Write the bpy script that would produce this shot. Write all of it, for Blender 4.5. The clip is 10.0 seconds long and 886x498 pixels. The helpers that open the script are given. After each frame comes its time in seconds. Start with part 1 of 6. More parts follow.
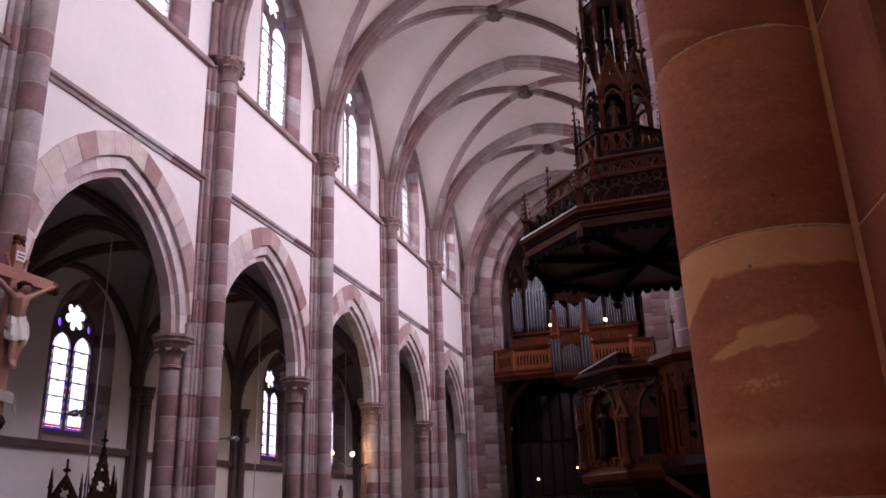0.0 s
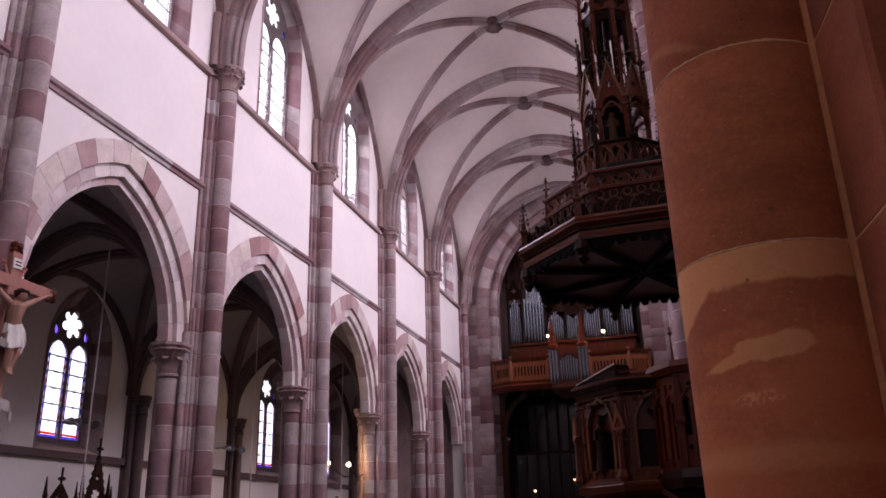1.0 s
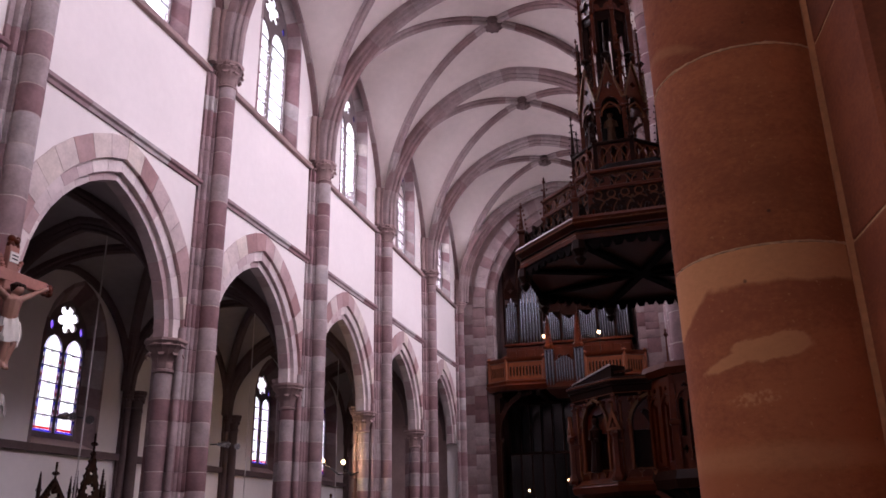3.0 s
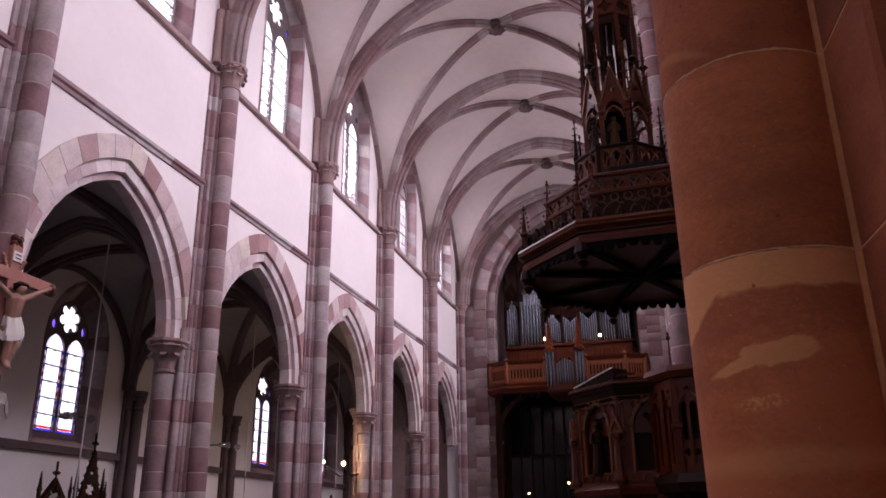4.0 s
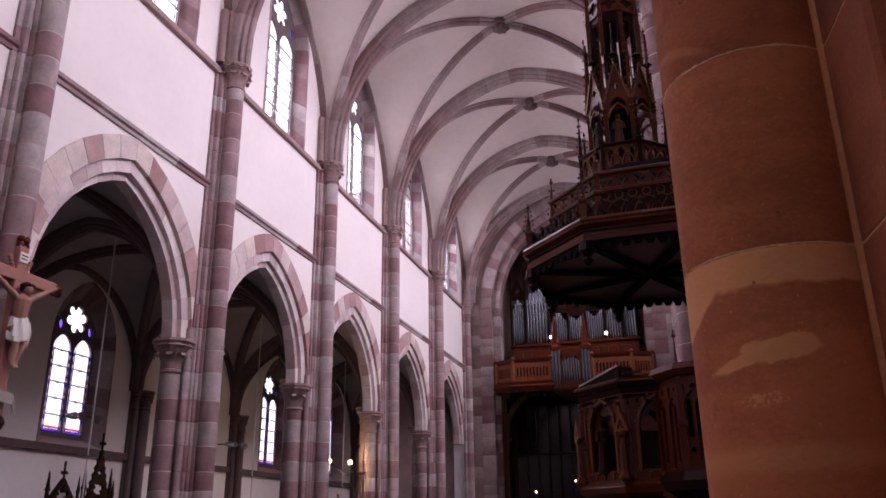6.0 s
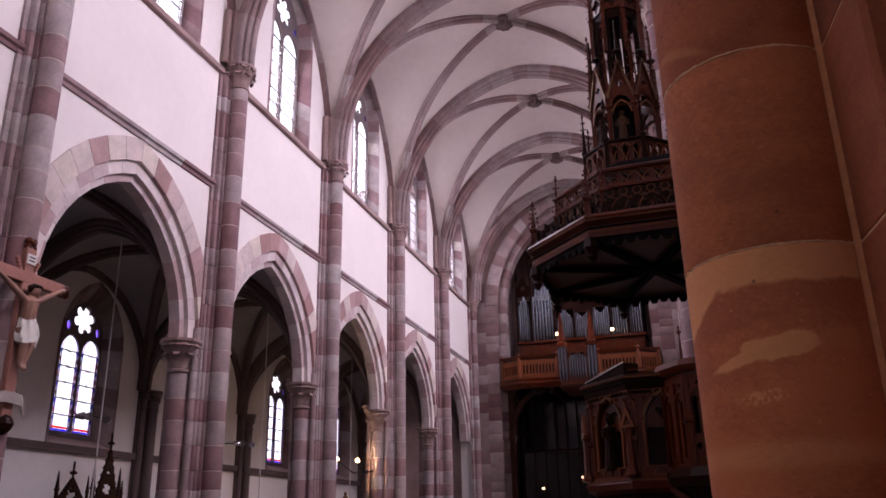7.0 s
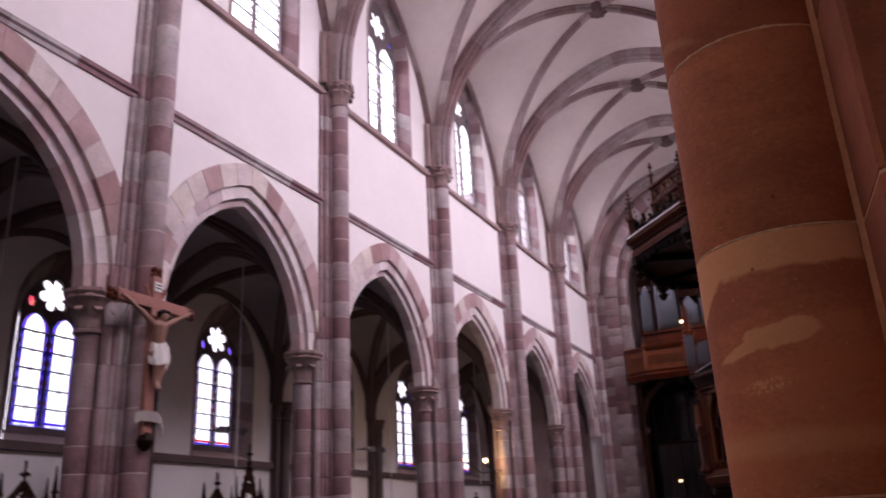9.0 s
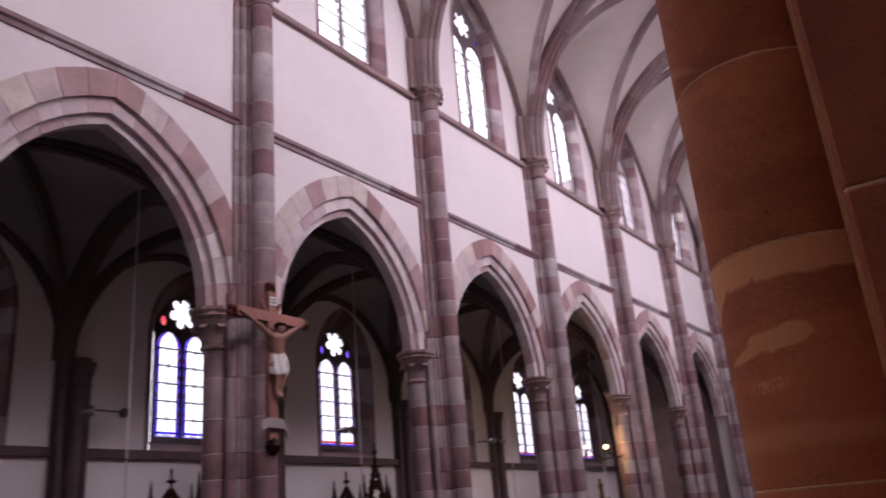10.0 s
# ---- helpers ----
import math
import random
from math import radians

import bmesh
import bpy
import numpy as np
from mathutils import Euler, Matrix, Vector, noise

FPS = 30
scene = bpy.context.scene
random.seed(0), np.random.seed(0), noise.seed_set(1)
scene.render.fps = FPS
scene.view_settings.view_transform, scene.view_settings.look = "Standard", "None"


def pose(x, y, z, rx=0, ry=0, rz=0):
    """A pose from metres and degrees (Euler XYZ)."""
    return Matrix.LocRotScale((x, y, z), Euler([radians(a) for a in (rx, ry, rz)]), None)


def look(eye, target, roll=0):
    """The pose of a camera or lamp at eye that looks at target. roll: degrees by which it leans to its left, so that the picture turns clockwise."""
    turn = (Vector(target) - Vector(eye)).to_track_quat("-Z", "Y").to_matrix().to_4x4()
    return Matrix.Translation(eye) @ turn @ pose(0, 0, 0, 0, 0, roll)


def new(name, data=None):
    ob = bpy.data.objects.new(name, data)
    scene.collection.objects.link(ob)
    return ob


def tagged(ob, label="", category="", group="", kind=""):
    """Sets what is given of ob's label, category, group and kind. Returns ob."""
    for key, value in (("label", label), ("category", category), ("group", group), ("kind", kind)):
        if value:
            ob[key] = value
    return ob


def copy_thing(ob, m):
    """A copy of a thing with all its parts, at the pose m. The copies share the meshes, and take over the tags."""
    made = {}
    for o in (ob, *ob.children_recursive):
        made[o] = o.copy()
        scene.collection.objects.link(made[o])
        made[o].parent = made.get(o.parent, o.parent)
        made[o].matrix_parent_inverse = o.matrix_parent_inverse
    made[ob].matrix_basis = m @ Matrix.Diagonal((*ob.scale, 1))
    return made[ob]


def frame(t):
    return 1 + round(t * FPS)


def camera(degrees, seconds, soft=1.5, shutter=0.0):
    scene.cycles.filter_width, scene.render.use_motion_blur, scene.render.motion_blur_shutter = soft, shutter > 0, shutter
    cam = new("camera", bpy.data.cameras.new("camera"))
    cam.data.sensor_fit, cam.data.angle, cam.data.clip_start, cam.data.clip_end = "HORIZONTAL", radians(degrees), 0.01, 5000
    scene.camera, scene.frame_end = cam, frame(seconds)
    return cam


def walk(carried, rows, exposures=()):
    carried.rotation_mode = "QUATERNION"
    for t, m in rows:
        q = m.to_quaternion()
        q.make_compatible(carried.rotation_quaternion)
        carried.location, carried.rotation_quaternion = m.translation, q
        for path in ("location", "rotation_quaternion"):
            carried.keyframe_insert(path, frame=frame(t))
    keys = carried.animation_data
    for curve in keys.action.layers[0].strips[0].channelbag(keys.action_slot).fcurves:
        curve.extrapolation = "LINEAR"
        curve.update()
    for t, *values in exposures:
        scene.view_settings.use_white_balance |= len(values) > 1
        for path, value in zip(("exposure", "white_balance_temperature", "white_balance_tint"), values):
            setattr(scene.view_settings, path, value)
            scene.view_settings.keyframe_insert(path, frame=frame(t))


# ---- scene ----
# Nave of a sandstone church: y runs along the nave towards the organ, the floor is z = 0.
cam = camera(57.7, 10.0, soft=1.65, shutter=0.6)
PATH = [  # seconds, eye, target, roll
    (0, (0.0056, 0.0092, 1.5994), (-1.0275, 3.6543, 2.8822), -2.00),
    (0.5, (0.0061, 0.0055, 1.6007), (-1.0189, 3.643, 2.9116), -1.70),
    (1, (0.0073, 0.0092, 1.6022), (-1.0113, 3.6414, 2.9327), -1.63),
    (1.5, (0.0057, 0.0067, 1.5974), (-1.0121, 3.6417, 2.9204), -1.37),
    (2, (0.0087, 0.006, 1.5971), (-1.0026, 3.6427, 2.9206), -1.24),
    (2.5, (0.0088, 0.0077, 1.5981), (-0.9964, 3.6464, 2.9208), -1.22),
    (4, (-0.0175, -0.0187, 1.5948), (-1.0255, 3.6146, 2.9299), -0.63),
    (4.5, (-0.0112, -0.017, 1.5965), (-1.0328, 3.612, 2.9332), -0.93),
    (5, (0.0007, -0.0194, 1.595), (-1.0259, 3.6083, 2.9314), -1.02),
    (5.5, (-0.0023, -0.0132, 1.5934), (-1.0288, 3.6155, 2.9273), -0.78),
    (7, (0.0124, -0.0398, 1.5951), (-1.0512, 3.584, 2.913), -1.16),
    (7.5, (0.0671, -0.0824, 1.5931), (-1.0049, 3.5393, 2.9099), -1.31),
    (8, (0.1266, -0.1177, 1.5893), (-0.9982, 3.489, 2.9035), -0.84),
    (8.5, (0.1783, -0.0889, 1.5837), (-1.0764, 3.4821, 2.8774), -1.77),
    (9, (0.3461, -0.0177, 1.5862), (-1.2696, 3.3902, 2.9189), -2.83),
    (9.5, (0.5112, -0.0228, 1.5924), (-1.3157, 3.2679, 2.9464), -4.11),
    (10, (0.7068, -0.1963, 1.5899), (-1.3848, 2.9463, 2.9126), -4.93),
]
walk(cam, [(t, look(eye, target, roll)) for t, eye, target, roll in PATH],
     exposures=[(0.0, 0.0, 6170, 27), (8.5, 0.02, 6170, 27), (9.1, 0.0, 6170, 27), (9.5, -0.1, 6170, 27), (10.0, -0.2, 6170, 27)])

# ---- world and light ----
BAY, Y0 = 6.0, 9.68           # bay length; y of the pier that carries the crucifix
FIRST, LAST = -3, 5           # bays run from pier FIRST to the organ wall at pier LAST
XL, XR, XC = -10.2, 0.7, -4.75  # nave wall faces and the nave's middle line
AISLE = 6.2                   # from a nave wall face to the aisle's outer wall face
AO = 0.55                     # the aisle windows stand this far past the middle of the bays
CO = 0.37                     # and the clerestory windows this far
world = bpy.data.worlds.new("sky")
scene.world = world
world.use_nodes = True
wn = world.node_tree
sky = wn.nodes.new("ShaderNodeTexSky")
sky.sky_type, sky.sun_disc = "NISHITA", False
sky.sun_elevation, sky.sun_rotation = radians(42), radians(100)
sky.dust_density, sky.air_density = 4.0, 1.0
wn.links.new(sky.outputs[0], wn.nodes["Background"].inputs[0])
wn.nodes["Background"].inputs[1].default_value = 0.12
sun = new("sun", bpy.data.lights.new("sun", "SUN"))
sun.data.energy, sun.data.angle, sun.data.color = 1.0, radians(14), (1.0, 0.95, 0.88)
sun.matrix_world = look((40, -10, 40), (0, 0, 0))


def window_lamp(x, y, z, w, h, side, power):
    """Daylight of one window: side -1 is in the left wall and shines to +x."""
    lamp = new("window_daylight", bpy.data.lights.new("window_daylight", "AREA"))
    lamp.data.shape, lamp.data.size, lamp.data.size_y = "RECTANGLE", w, h
    lamp.data.energy, lamp.data.color = power, (1.0, 0.935, 1.01)
    lamp.matrix_world = look((x, y, z), (x - side * 1.0, y, z - (0.66 if side > 0 else 0.38)))
    lamp.data.spread = radians(135)
    return lamp


for k in range(FIRST, LAST):
    ym = Y0 + (k + 0.5) * BAY
    window_lamp(XR + 0.62, ym - CO, 15.2, 1.9, 4.2, 1, 205 if k < 0 else 400)
    window_lamp(XL - 0.62, ym + CO, 15.2, 1.9, 4.2, -1, 165 if k < -1 else 225)
    window_lamp(XL - AISLE - 0.62, ym + AO, 6.0, 1.5, 3.4, -1, 10)
    window_lamp(XR + AISLE + 0.62, ym - AO, 6.0, 1.5, 3.4, 1, 2)


# ---- materials ----
def material(name, colour, rough=0.8, metal=0.0, ramp=None, pick="", grain=18.0, stain=0.9, bump=0.15, amount=0.25):
    """A procedural surface: base colour, or a ramp picked per object or per island, with grain, stains and relief."""
    m = bpy.data.materials.new(name)
    m.use_nodes = True
    n, l = m.node_tree.nodes, m.node_tree.links
    b = n["Principled BSDF"]
    co = n.new("ShaderNodeTexCoord")
    geo = n.new("ShaderNodeNewGeometry")
    big = n.new("ShaderNodeTexNoise")
    big.inputs["Scale"].default_value, big.inputs["Detail"].default_value = stain, 4
    small = n.new("ShaderNodeTexNoise")
    small.inputs["Scale"].default_value, small.inputs["Detail"].default_value = grain, 6
    l.new(geo.outputs["Position"], big.inputs["Vector"])
    l.new(geo.outputs["Position"], small.inputs["Vector"])
    if ramp:
        r = n.new("ShaderNodeValToRGB")
        r.color_ramp.interpolation = "LINEAR"
        while len(r.color_ramp.elements) < len(ramp):
            r.color_ramp.elements.new(0.5)
        for e, (p, c) in zip(r.color_ramp.elements, ramp):
            e.position, e.color = p, (*c, 1)
        if pick == "object":
            l.new(n.new("ShaderNodeObjectInfo").outputs["Random"], r.inputs[0])
        elif pick == "colour":
            l.new(n.new("ShaderNodeObjectInfo").outputs["Color"], r.inputs[0])
        elif pick == "island":
            l.new(geo.outputs["Random Per Island"], r.inputs[0])
        else:
            l.new(big.outputs["Fac"], r.inputs[0])
        base = r.outputs[0]
    else:
        v = n.new("ShaderNodeRGB")
        v.outputs[0].default_value = (*colour, 1)
        base = v.outputs[0]
    add = n.new("ShaderNodeMath")
    add.operation = "MULTIPLY_ADD"
    l.new(small.outputs["Fac"], add.inputs[0])
    add.inputs[1].default_value = 0.5
    l.new(big.outputs["Fac"], add.inputs[2])
    rng = n.new("ShaderNodeMapRange")
    rng.inputs["From Min"].default_value, rng.inputs["From Max"].default_value = 0.45, 1.05
    rng.inputs["To Min"].default_value, rng.inputs["To Max"].default_value = 1 - amount, 1 + amount * 0.6
    l.new(add.outputs[0], rng.inputs["Value"])
    mul = n.new("ShaderNodeVectorMath")
    mul.operation = "SCALE"
    l.new(base, mul.inputs[0])
    l.new(rng.outputs[0], mul.inputs["Scale"])
    out = mul.outputs[0]
    l.new(out, b.inputs["Base Color"])
    if "oak" in name:
        b.inputs["Specular IOR Level"].default_value = 0.10 if colour[0] < 0.05 else 0.24
    b.inputs["Roughness"].default_value, b.inputs["Metallic"].default_value = rough, metal
    if bump:
        bp = n.new("ShaderNodeBump")
        bp.inputs["Strength"].default_value, bp.inputs["Distance"].default_value = bump, 0.02
        l.new(small.outputs["Fac"], bp.inputs["Height"])
        l.new(bp.outputs[0], b.inputs["Normal"])
    return m


SANDSTONE = [(0.0, (0.224, 0.118, 0.123)), (0.25, (0.286, 0.180, 0.183)), (0.5, (0.333, 0.246, 0.245)),
             (0.72, (0.385, 0.318, 0.311)), (0.88, (0.457, 0.401, 0.387)), (1.0, (0.551, 0.491, 0.447))]
stone = material("banded_sandstone", (0, 0, 0), 0.85, ramp=SANDSTONE, pick="object", grain=16, stain=2.6, amount=0.32)
pier_stone = material("banded_pier_sandstone", (0, 0, 0), 0.85, ramp=SANDSTONE, pick="colour", grain=16, stain=2.6, amount=0.34)
arch_stone = material("pale_banded_sandstone", (0, 0, 0), 0.85, ramp=[(0.0, (0.33, 0.185, 0.175)), (0.35, (0.43, 0.29, 0.28)), (0.6, (0.53, 0.42, 0.40)), (0.85, (0.61, 0.52, 0.48)), (1.0, (0.66, 0.57, 0.48))], pick="object", grain=16, stain=2.6, amount=0.25)
pale_arch_stone = material("pale_lilac_sandstone", (0, 0, 0), 0.85, ramp=[(0.0, (0.46, 0.32, 0.31)), (0.35, (0.56, 0.46, 0.45)), (0.7, (0.63, 0.545, 0.525)), (1.0, (0.68, 0.60, 0.56))], pick="object", grain=16, stain=2.6, amount=0.22)
stone_island = material("banded_sandstone_joined", (0, 0, 0), 0.85, ramp=SANDSTONE, pick="island", grain=9, stain=1.6, amount=0.3)
rib_stone = material("vault_rib_sandstone", (0, 0, 0), 0.85, ramp=[(0.0, (0.19, 0.105, 0.10)), (0.4, (0.26, 0.18, 0.175)), (0.75, (0.31, 0.24, 0.232)), (1.0, (0.37, 0.305, 0.29))], pick="island", grain=9, stain=1.6, amount=0.35)
# A darker ramp with less contrast than the banded sandstone.
dim_stone = material("muted_grey_sandstone", (0, 0, 0), 0.88, ramp=[(0.0, (0.165, 0.082, 0.08)), (0.5, (0.23, 0.155, 0.15)), (1.0, (0.33, 0.26, 0.25))], pick="object", grain=9, stain=1.6, amount=0.35)
# Dark stone of the bosses; on aisle ribs and responds the colour holds shade.
boss_stone = material("boss_and_shaded_aisle_stone", (0.125, 0.082, 0.078), 0.85, grain=12, amount=0.35)
stone_plain = material("grey_pink_sandstone", (0.32, 0.215, 0.20), 0.85, grain=11, stain=1.4, amount=0.3)


def bleached_sandstone(name, dark, mid, pale):
    """Dressed red sandstone with bleached beds and patches, dark pits and fine grain; each block is multiplied by its
    object colour.
    """
    m = bpy.data.materials.new(name)
    m.use_nodes = True
    n, l = m.node_tree.nodes, m.node_tree.links
    b = n["Principled BSDF"]
    pos = n.new("ShaderNodeNewGeometry").outputs["Position"]
    sep = n.new("ShaderNodeSeparateXYZ")
    l.new(pos, sep.inputs[0])

    def calc(op, a, c=0.0, d=0.0):
        q = n.new("ShaderNodeMath")
        q.operation = op
        for k, v in enumerate((a, c, d)):
            if isinstance(v, (int, float)):
                q.inputs[k].default_value = v
            else:
                l.new(v, q.inputs[k])
        return q.outputs[0]

    def noise(scale, detail=4.0, stretch=(1, 1, 1), rough=0.6):
        v = n.new("ShaderNodeVectorMath")
        v.operation = "MULTIPLY"
        v.inputs[1].default_value = stretch
        l.new(pos, v.inputs[0])
        t = n.new("ShaderNodeTexNoise")
        t.inputs["Scale"].default_value, t.inputs["Detail"].default_value, t.inputs["Roughness"].default_value = scale, detail, rough
        l.new(v.outputs[0], t.inputs["Vector"])
        return t.outputs["Fac"]

    def step(v, lo, hi):
        r = n.new("ShaderNodeMapRange")
        r.interpolation_type = "SMOOTHSTEP"
        r.inputs["From Min"].default_value, r.inputs["From Max"].default_value = min(lo, hi), max(lo, hi)
        r.inputs["To Min"].default_value, r.inputs["To Max"].default_value = (0, 1) if hi > lo else (1, 0)
        l.new(v, r.inputs["Value"])
        return r.outputs[0]

    x, z = sep.outputs["X"], sep.outputs["Z"]
    wob = calc("SUBTRACT", noise(13.0, 5), 0.5)
    grain = noise(55.0, 6, (1, 1, 1.6), 0.65)

    def patch(cx, cz, half, high, tilt, soft, ragged):
        """A tilted bleached patch with a ragged rim."""
        c, t = math.cos(radians(tilt)), math.sin(radians(tilt))
        dx, dz = calc("SUBTRACT", x, cx), calc("SUBTRACT", z, cz)
        u = calc("MULTIPLY", calc("ADD", calc("MULTIPLY", dx, c), calc("MULTIPLY", dz, t)), 1 / half)
        v = calc("MULTIPLY", calc("SUBTRACT", calc("MULTIPLY", dz, c), calc("MULTIPLY", dx, t)), 1 / high)
        d = calc("SQRT", calc("ADD", calc("MULTIPLY", u, u), calc("MULTIPLY", v, v)))
        d = calc("ADD", d, calc("MULTIPLY", wob, ragged))
        return step(d, 1.0 + soft, 1.0 - soft)

    # the bleached bed under a joint, its lower rim ragged and dipping to one side
    rim = calc("SUBTRACT", calc("MULTIPLY_ADD", wob, 0.045, 2.168), calc("MULTIPLY", calc("MAXIMUM", calc("SUBTRACT", 0.125, x), 0.0), 1.3))
    bed = calc("MULTIPLY", step(calc("SUBTRACT", z, rim), -0.009, 0.009), step(z, 2.269, 2.266))
    leaf = calc("MAXIMUM", patch(0.262, 2.006, 0.092, 0.031, 5, 0.12, 1.5), patch(0.17, 1.986, 0.075, 0.016, 17, 0.2, 1.2))
    spots = calc("MULTIPLY", patch(0.21, 1.886, 0.062, 0.018, 4, 0.3, 1.5), step(noise(70.0, 3), 0.42, 0.62))
    band = calc("MULTIPLY", patch(0.25, 1.748, 0.30, 0.028, 0, 0.6, 0.8), 0.55)
    haze = calc("MULTIPLY", patch(0.115, 2.912, 0.075, 0.013, -34, 0.6, 0.9), 0.55)
    flecks = calc("MULTIPLY", step(noise(85.0, 2), 0.66, 0.74), 0.6)
    masks = bed
    for k in (leaf, spots, band, haze, flecks):
        masks = calc("MAXIMUM", masks, k)
    masks = calc("MULTIPLY", masks, step(x, 0.475, 0.465))
    masks = calc("MULTIPLY", masks, calc("MULTIPLY_ADD", grain, 0.5, 0.62))
    # slow drift between darker and lighter beds; lighter low down, darker by the bleached bed
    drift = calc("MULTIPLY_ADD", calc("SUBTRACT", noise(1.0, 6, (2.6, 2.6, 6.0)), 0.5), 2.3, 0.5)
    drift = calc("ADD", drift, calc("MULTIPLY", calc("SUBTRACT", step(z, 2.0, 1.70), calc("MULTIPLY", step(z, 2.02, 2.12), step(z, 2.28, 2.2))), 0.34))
    drift = calc("ADD", drift, calc("MULTIPLY", calc("SUBTRACT", grain, 0.5), 1.5))

    def mix(f, a, c):
        q = n.new("ShaderNodeMix")
        q.data_type = "RGBA"
        l.new(f, q.inputs[0])
        for k, v in ((6, a), (7, c)):
            if isinstance(v, tuple):
                q.inputs[k].default_value = (*v, 1)
            else:
                l.new(v, q.inputs[k])
        return q.outputs[2]

    col = mix(masks, mix(step(drift, 0.0, 1.0), dark, mid), pale)
    vor = n.new("ShaderNodeTexVoronoi")
    vor.inputs["Scale"].default_value = 13.0
    l.new(pos, vor.inputs["Vector"])
    cs = n.new("ShaderNodeSeparateXYZ")
    l.new(vor.outputs["Color"], cs.inputs[0])
    pits = calc("MULTIPLY", step(vor.outputs["Distance"], 0.09, 0.04), step(cs.outputs["X"], 0.62, 0.64))
    col = mix(calc("MULTIPLY", pits, 0.7), col, (0.09, 0.035, 0.02))
    tone = n.new("ShaderNodeMix")
    tone.data_type, tone.blend_type = "RGBA", "MULTIPLY"
    tone.inputs[0].default_value = 1.0
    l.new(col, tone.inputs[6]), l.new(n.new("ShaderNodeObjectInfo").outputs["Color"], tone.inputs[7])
    l.new(tone.outputs[2], b.inputs["Base Color"])
    b.inputs["Roughness"].default_value = 0.92
    bp = n.new("ShaderNodeBump")
    bp.inputs["Strength"].default_value, bp.inputs["Distance"].default_value = 0.22, 0.006
    l.new(calc("SUBTRACT", grain, calc("MULTIPLY", pits, 0.8)), bp.inputs["Height"])
    l.new(bp.outputs[0], b.inputs["Normal"])
    return m


near_stone = bleached_sandstone("red_sandstone", (0.335, 0.086, 0.028), (0.50, 0.143, 0.046), (0.65, 0.27, 0.10))
mortar = material("pale_lime_mortar", (0.52, 0.42, 0.38), 0.95, grain=40, amount=0.35)
near_mortar = material("ochre_stained_mortar", (0.72, 0.41, 0.21), 0.95, grain=60, amount=0.6)
seam_mortar = material("brown_seam_mortar", (0.58, 0.25, 0.10), 0.95, grain=50, amount=0.45)
plaster = material("white_lime_plaster", (0.765, 0.707, 0.675), 0.9, grain=5, stain=0.5, amount=0.07, bump=0.08)
vault_plaster = material("cream_vault_plaster", (0.66, 0.575, 0.53), 0.9, grain=4, stain=0.4, amount=0.12, bump=0.08)
# Darker plaster: the dimness of the aisle vault is put into its colour.
aisle_plaster = material("shaded_aisle_plaster", (0.31, 0.27, 0.265), 0.9, grain=4, stain=0.5, amount=0.2, bump=0.08)
floor_stone = material("grey_floor_stone", (0.085, 0.072, 0.066), 0.5, grain=6, stain=0.6, amount=0.3)
dark_wood = material("dark_oak", (0.020, 0.0055, 0.0025), 0.42, grain=14, stain=2.0, amount=0.4)
# Near-black oak: shade under the canopy and behind its tracery, as colour.
black_wood = material("shade_blackened_oak", (0.0045, 0.002, 0.0016), 0.85, grain=14, stain=2.0, amount=0.4)
red_wood = material("reddish_oak", (0.085, 0.0145, 0.0032), 0.30, grain=14, stain=2.0, amount=0.35)
warm_wood = material("waxed_oak", (0.18, 0.050, 0.016), 0.45, grain=16, stain=2.2, amount=0.35)
carved_gold = material("gilded_oak_carving", (0.075, 0.031, 0.011), 0.7, 0.0, grain=22, amount=0.45)
# Lighter oak: the light that carved edges catch is put into its colour.
carved_oak = material("edge_light_carved_oak", (0.16, 0.048, 0.014), 0.4, grain=26, stain=5.0, amount=0.5)
pale_finish = material("pale_edge_and_wire", (0.62, 0.56, 0.54), 0.7, grain=30, amount=0.2)
gilt = material("old_gilding", (0.13, 0.055, 0.018), 0.5, 0.4, grain=20, amount=0.3)
pipe_metal = material("tin_organ_pipe", (0.12, 0.125, 0.14), 0.26, 0.9, grain=8, amount=0.2, bump=0.03)
iron = material("black_iron", (0.03, 0.028, 0.027), 0.5, 0.7, grain=30)
lead = material("lead_came", (0.10, 0.095, 0.10), 0.6, 0.5, grain=20)


# ---- mesh helpers ----
def mesh_of(name, bm, mat, smooth=False):
    bmesh.ops.recalc_face_normals(bm, faces=bm.faces)
    me = bpy.data.meshes.new(name)
    bm.to_mesh(me)
    bm.free()
    me.materials.append(mat)
    if smooth:
        me.shade_smooth()
        me.set_sharp_from_angle(angle=radians(38))
    return me


def part(name, bm, mat, parent=None, label="", smooth=False):
    ob = new(name, mesh_of(name, bm, mat, smooth))
    if parent:
        ob.parent = parent
    return tagged(ob, label)


def thing(name, label, category, group="", kind=""):
    return tagged(new(name), label, category, group, kind)


def add_box(bm, x0, x1, y0, y1, z0, z1, bevel=0.0):
    v = [bm.verts.new(p) for p in ((x0, y0, z0), (x1, y0, z0), (x1, y1, z0), (x0, y1, z0), (x0, y0, z1), (x1, y0, z1), (x1, y1, z1), (x0, y1, z1))]
    f = [bm.faces.new([v[i] for i in q]) for q in ((0, 3, 2, 1), (4, 5, 6, 7), (0, 1, 5, 4), (1, 2, 6, 5), (2, 3, 7, 6), (3, 0, 4, 7))]
    if bevel:
        edges = list({e for g in f for e in g.edges})
        bmesh.ops.bevel(bm, geom=edges, offset=bevel, segments=1, affect="EDGES")
    return bm


def box(x0, x1, y0, y1, z0, z1, bevel=0.0):
    return add_box(bmesh.new(), x0, x1, y0, y1, z0, z1, bevel)


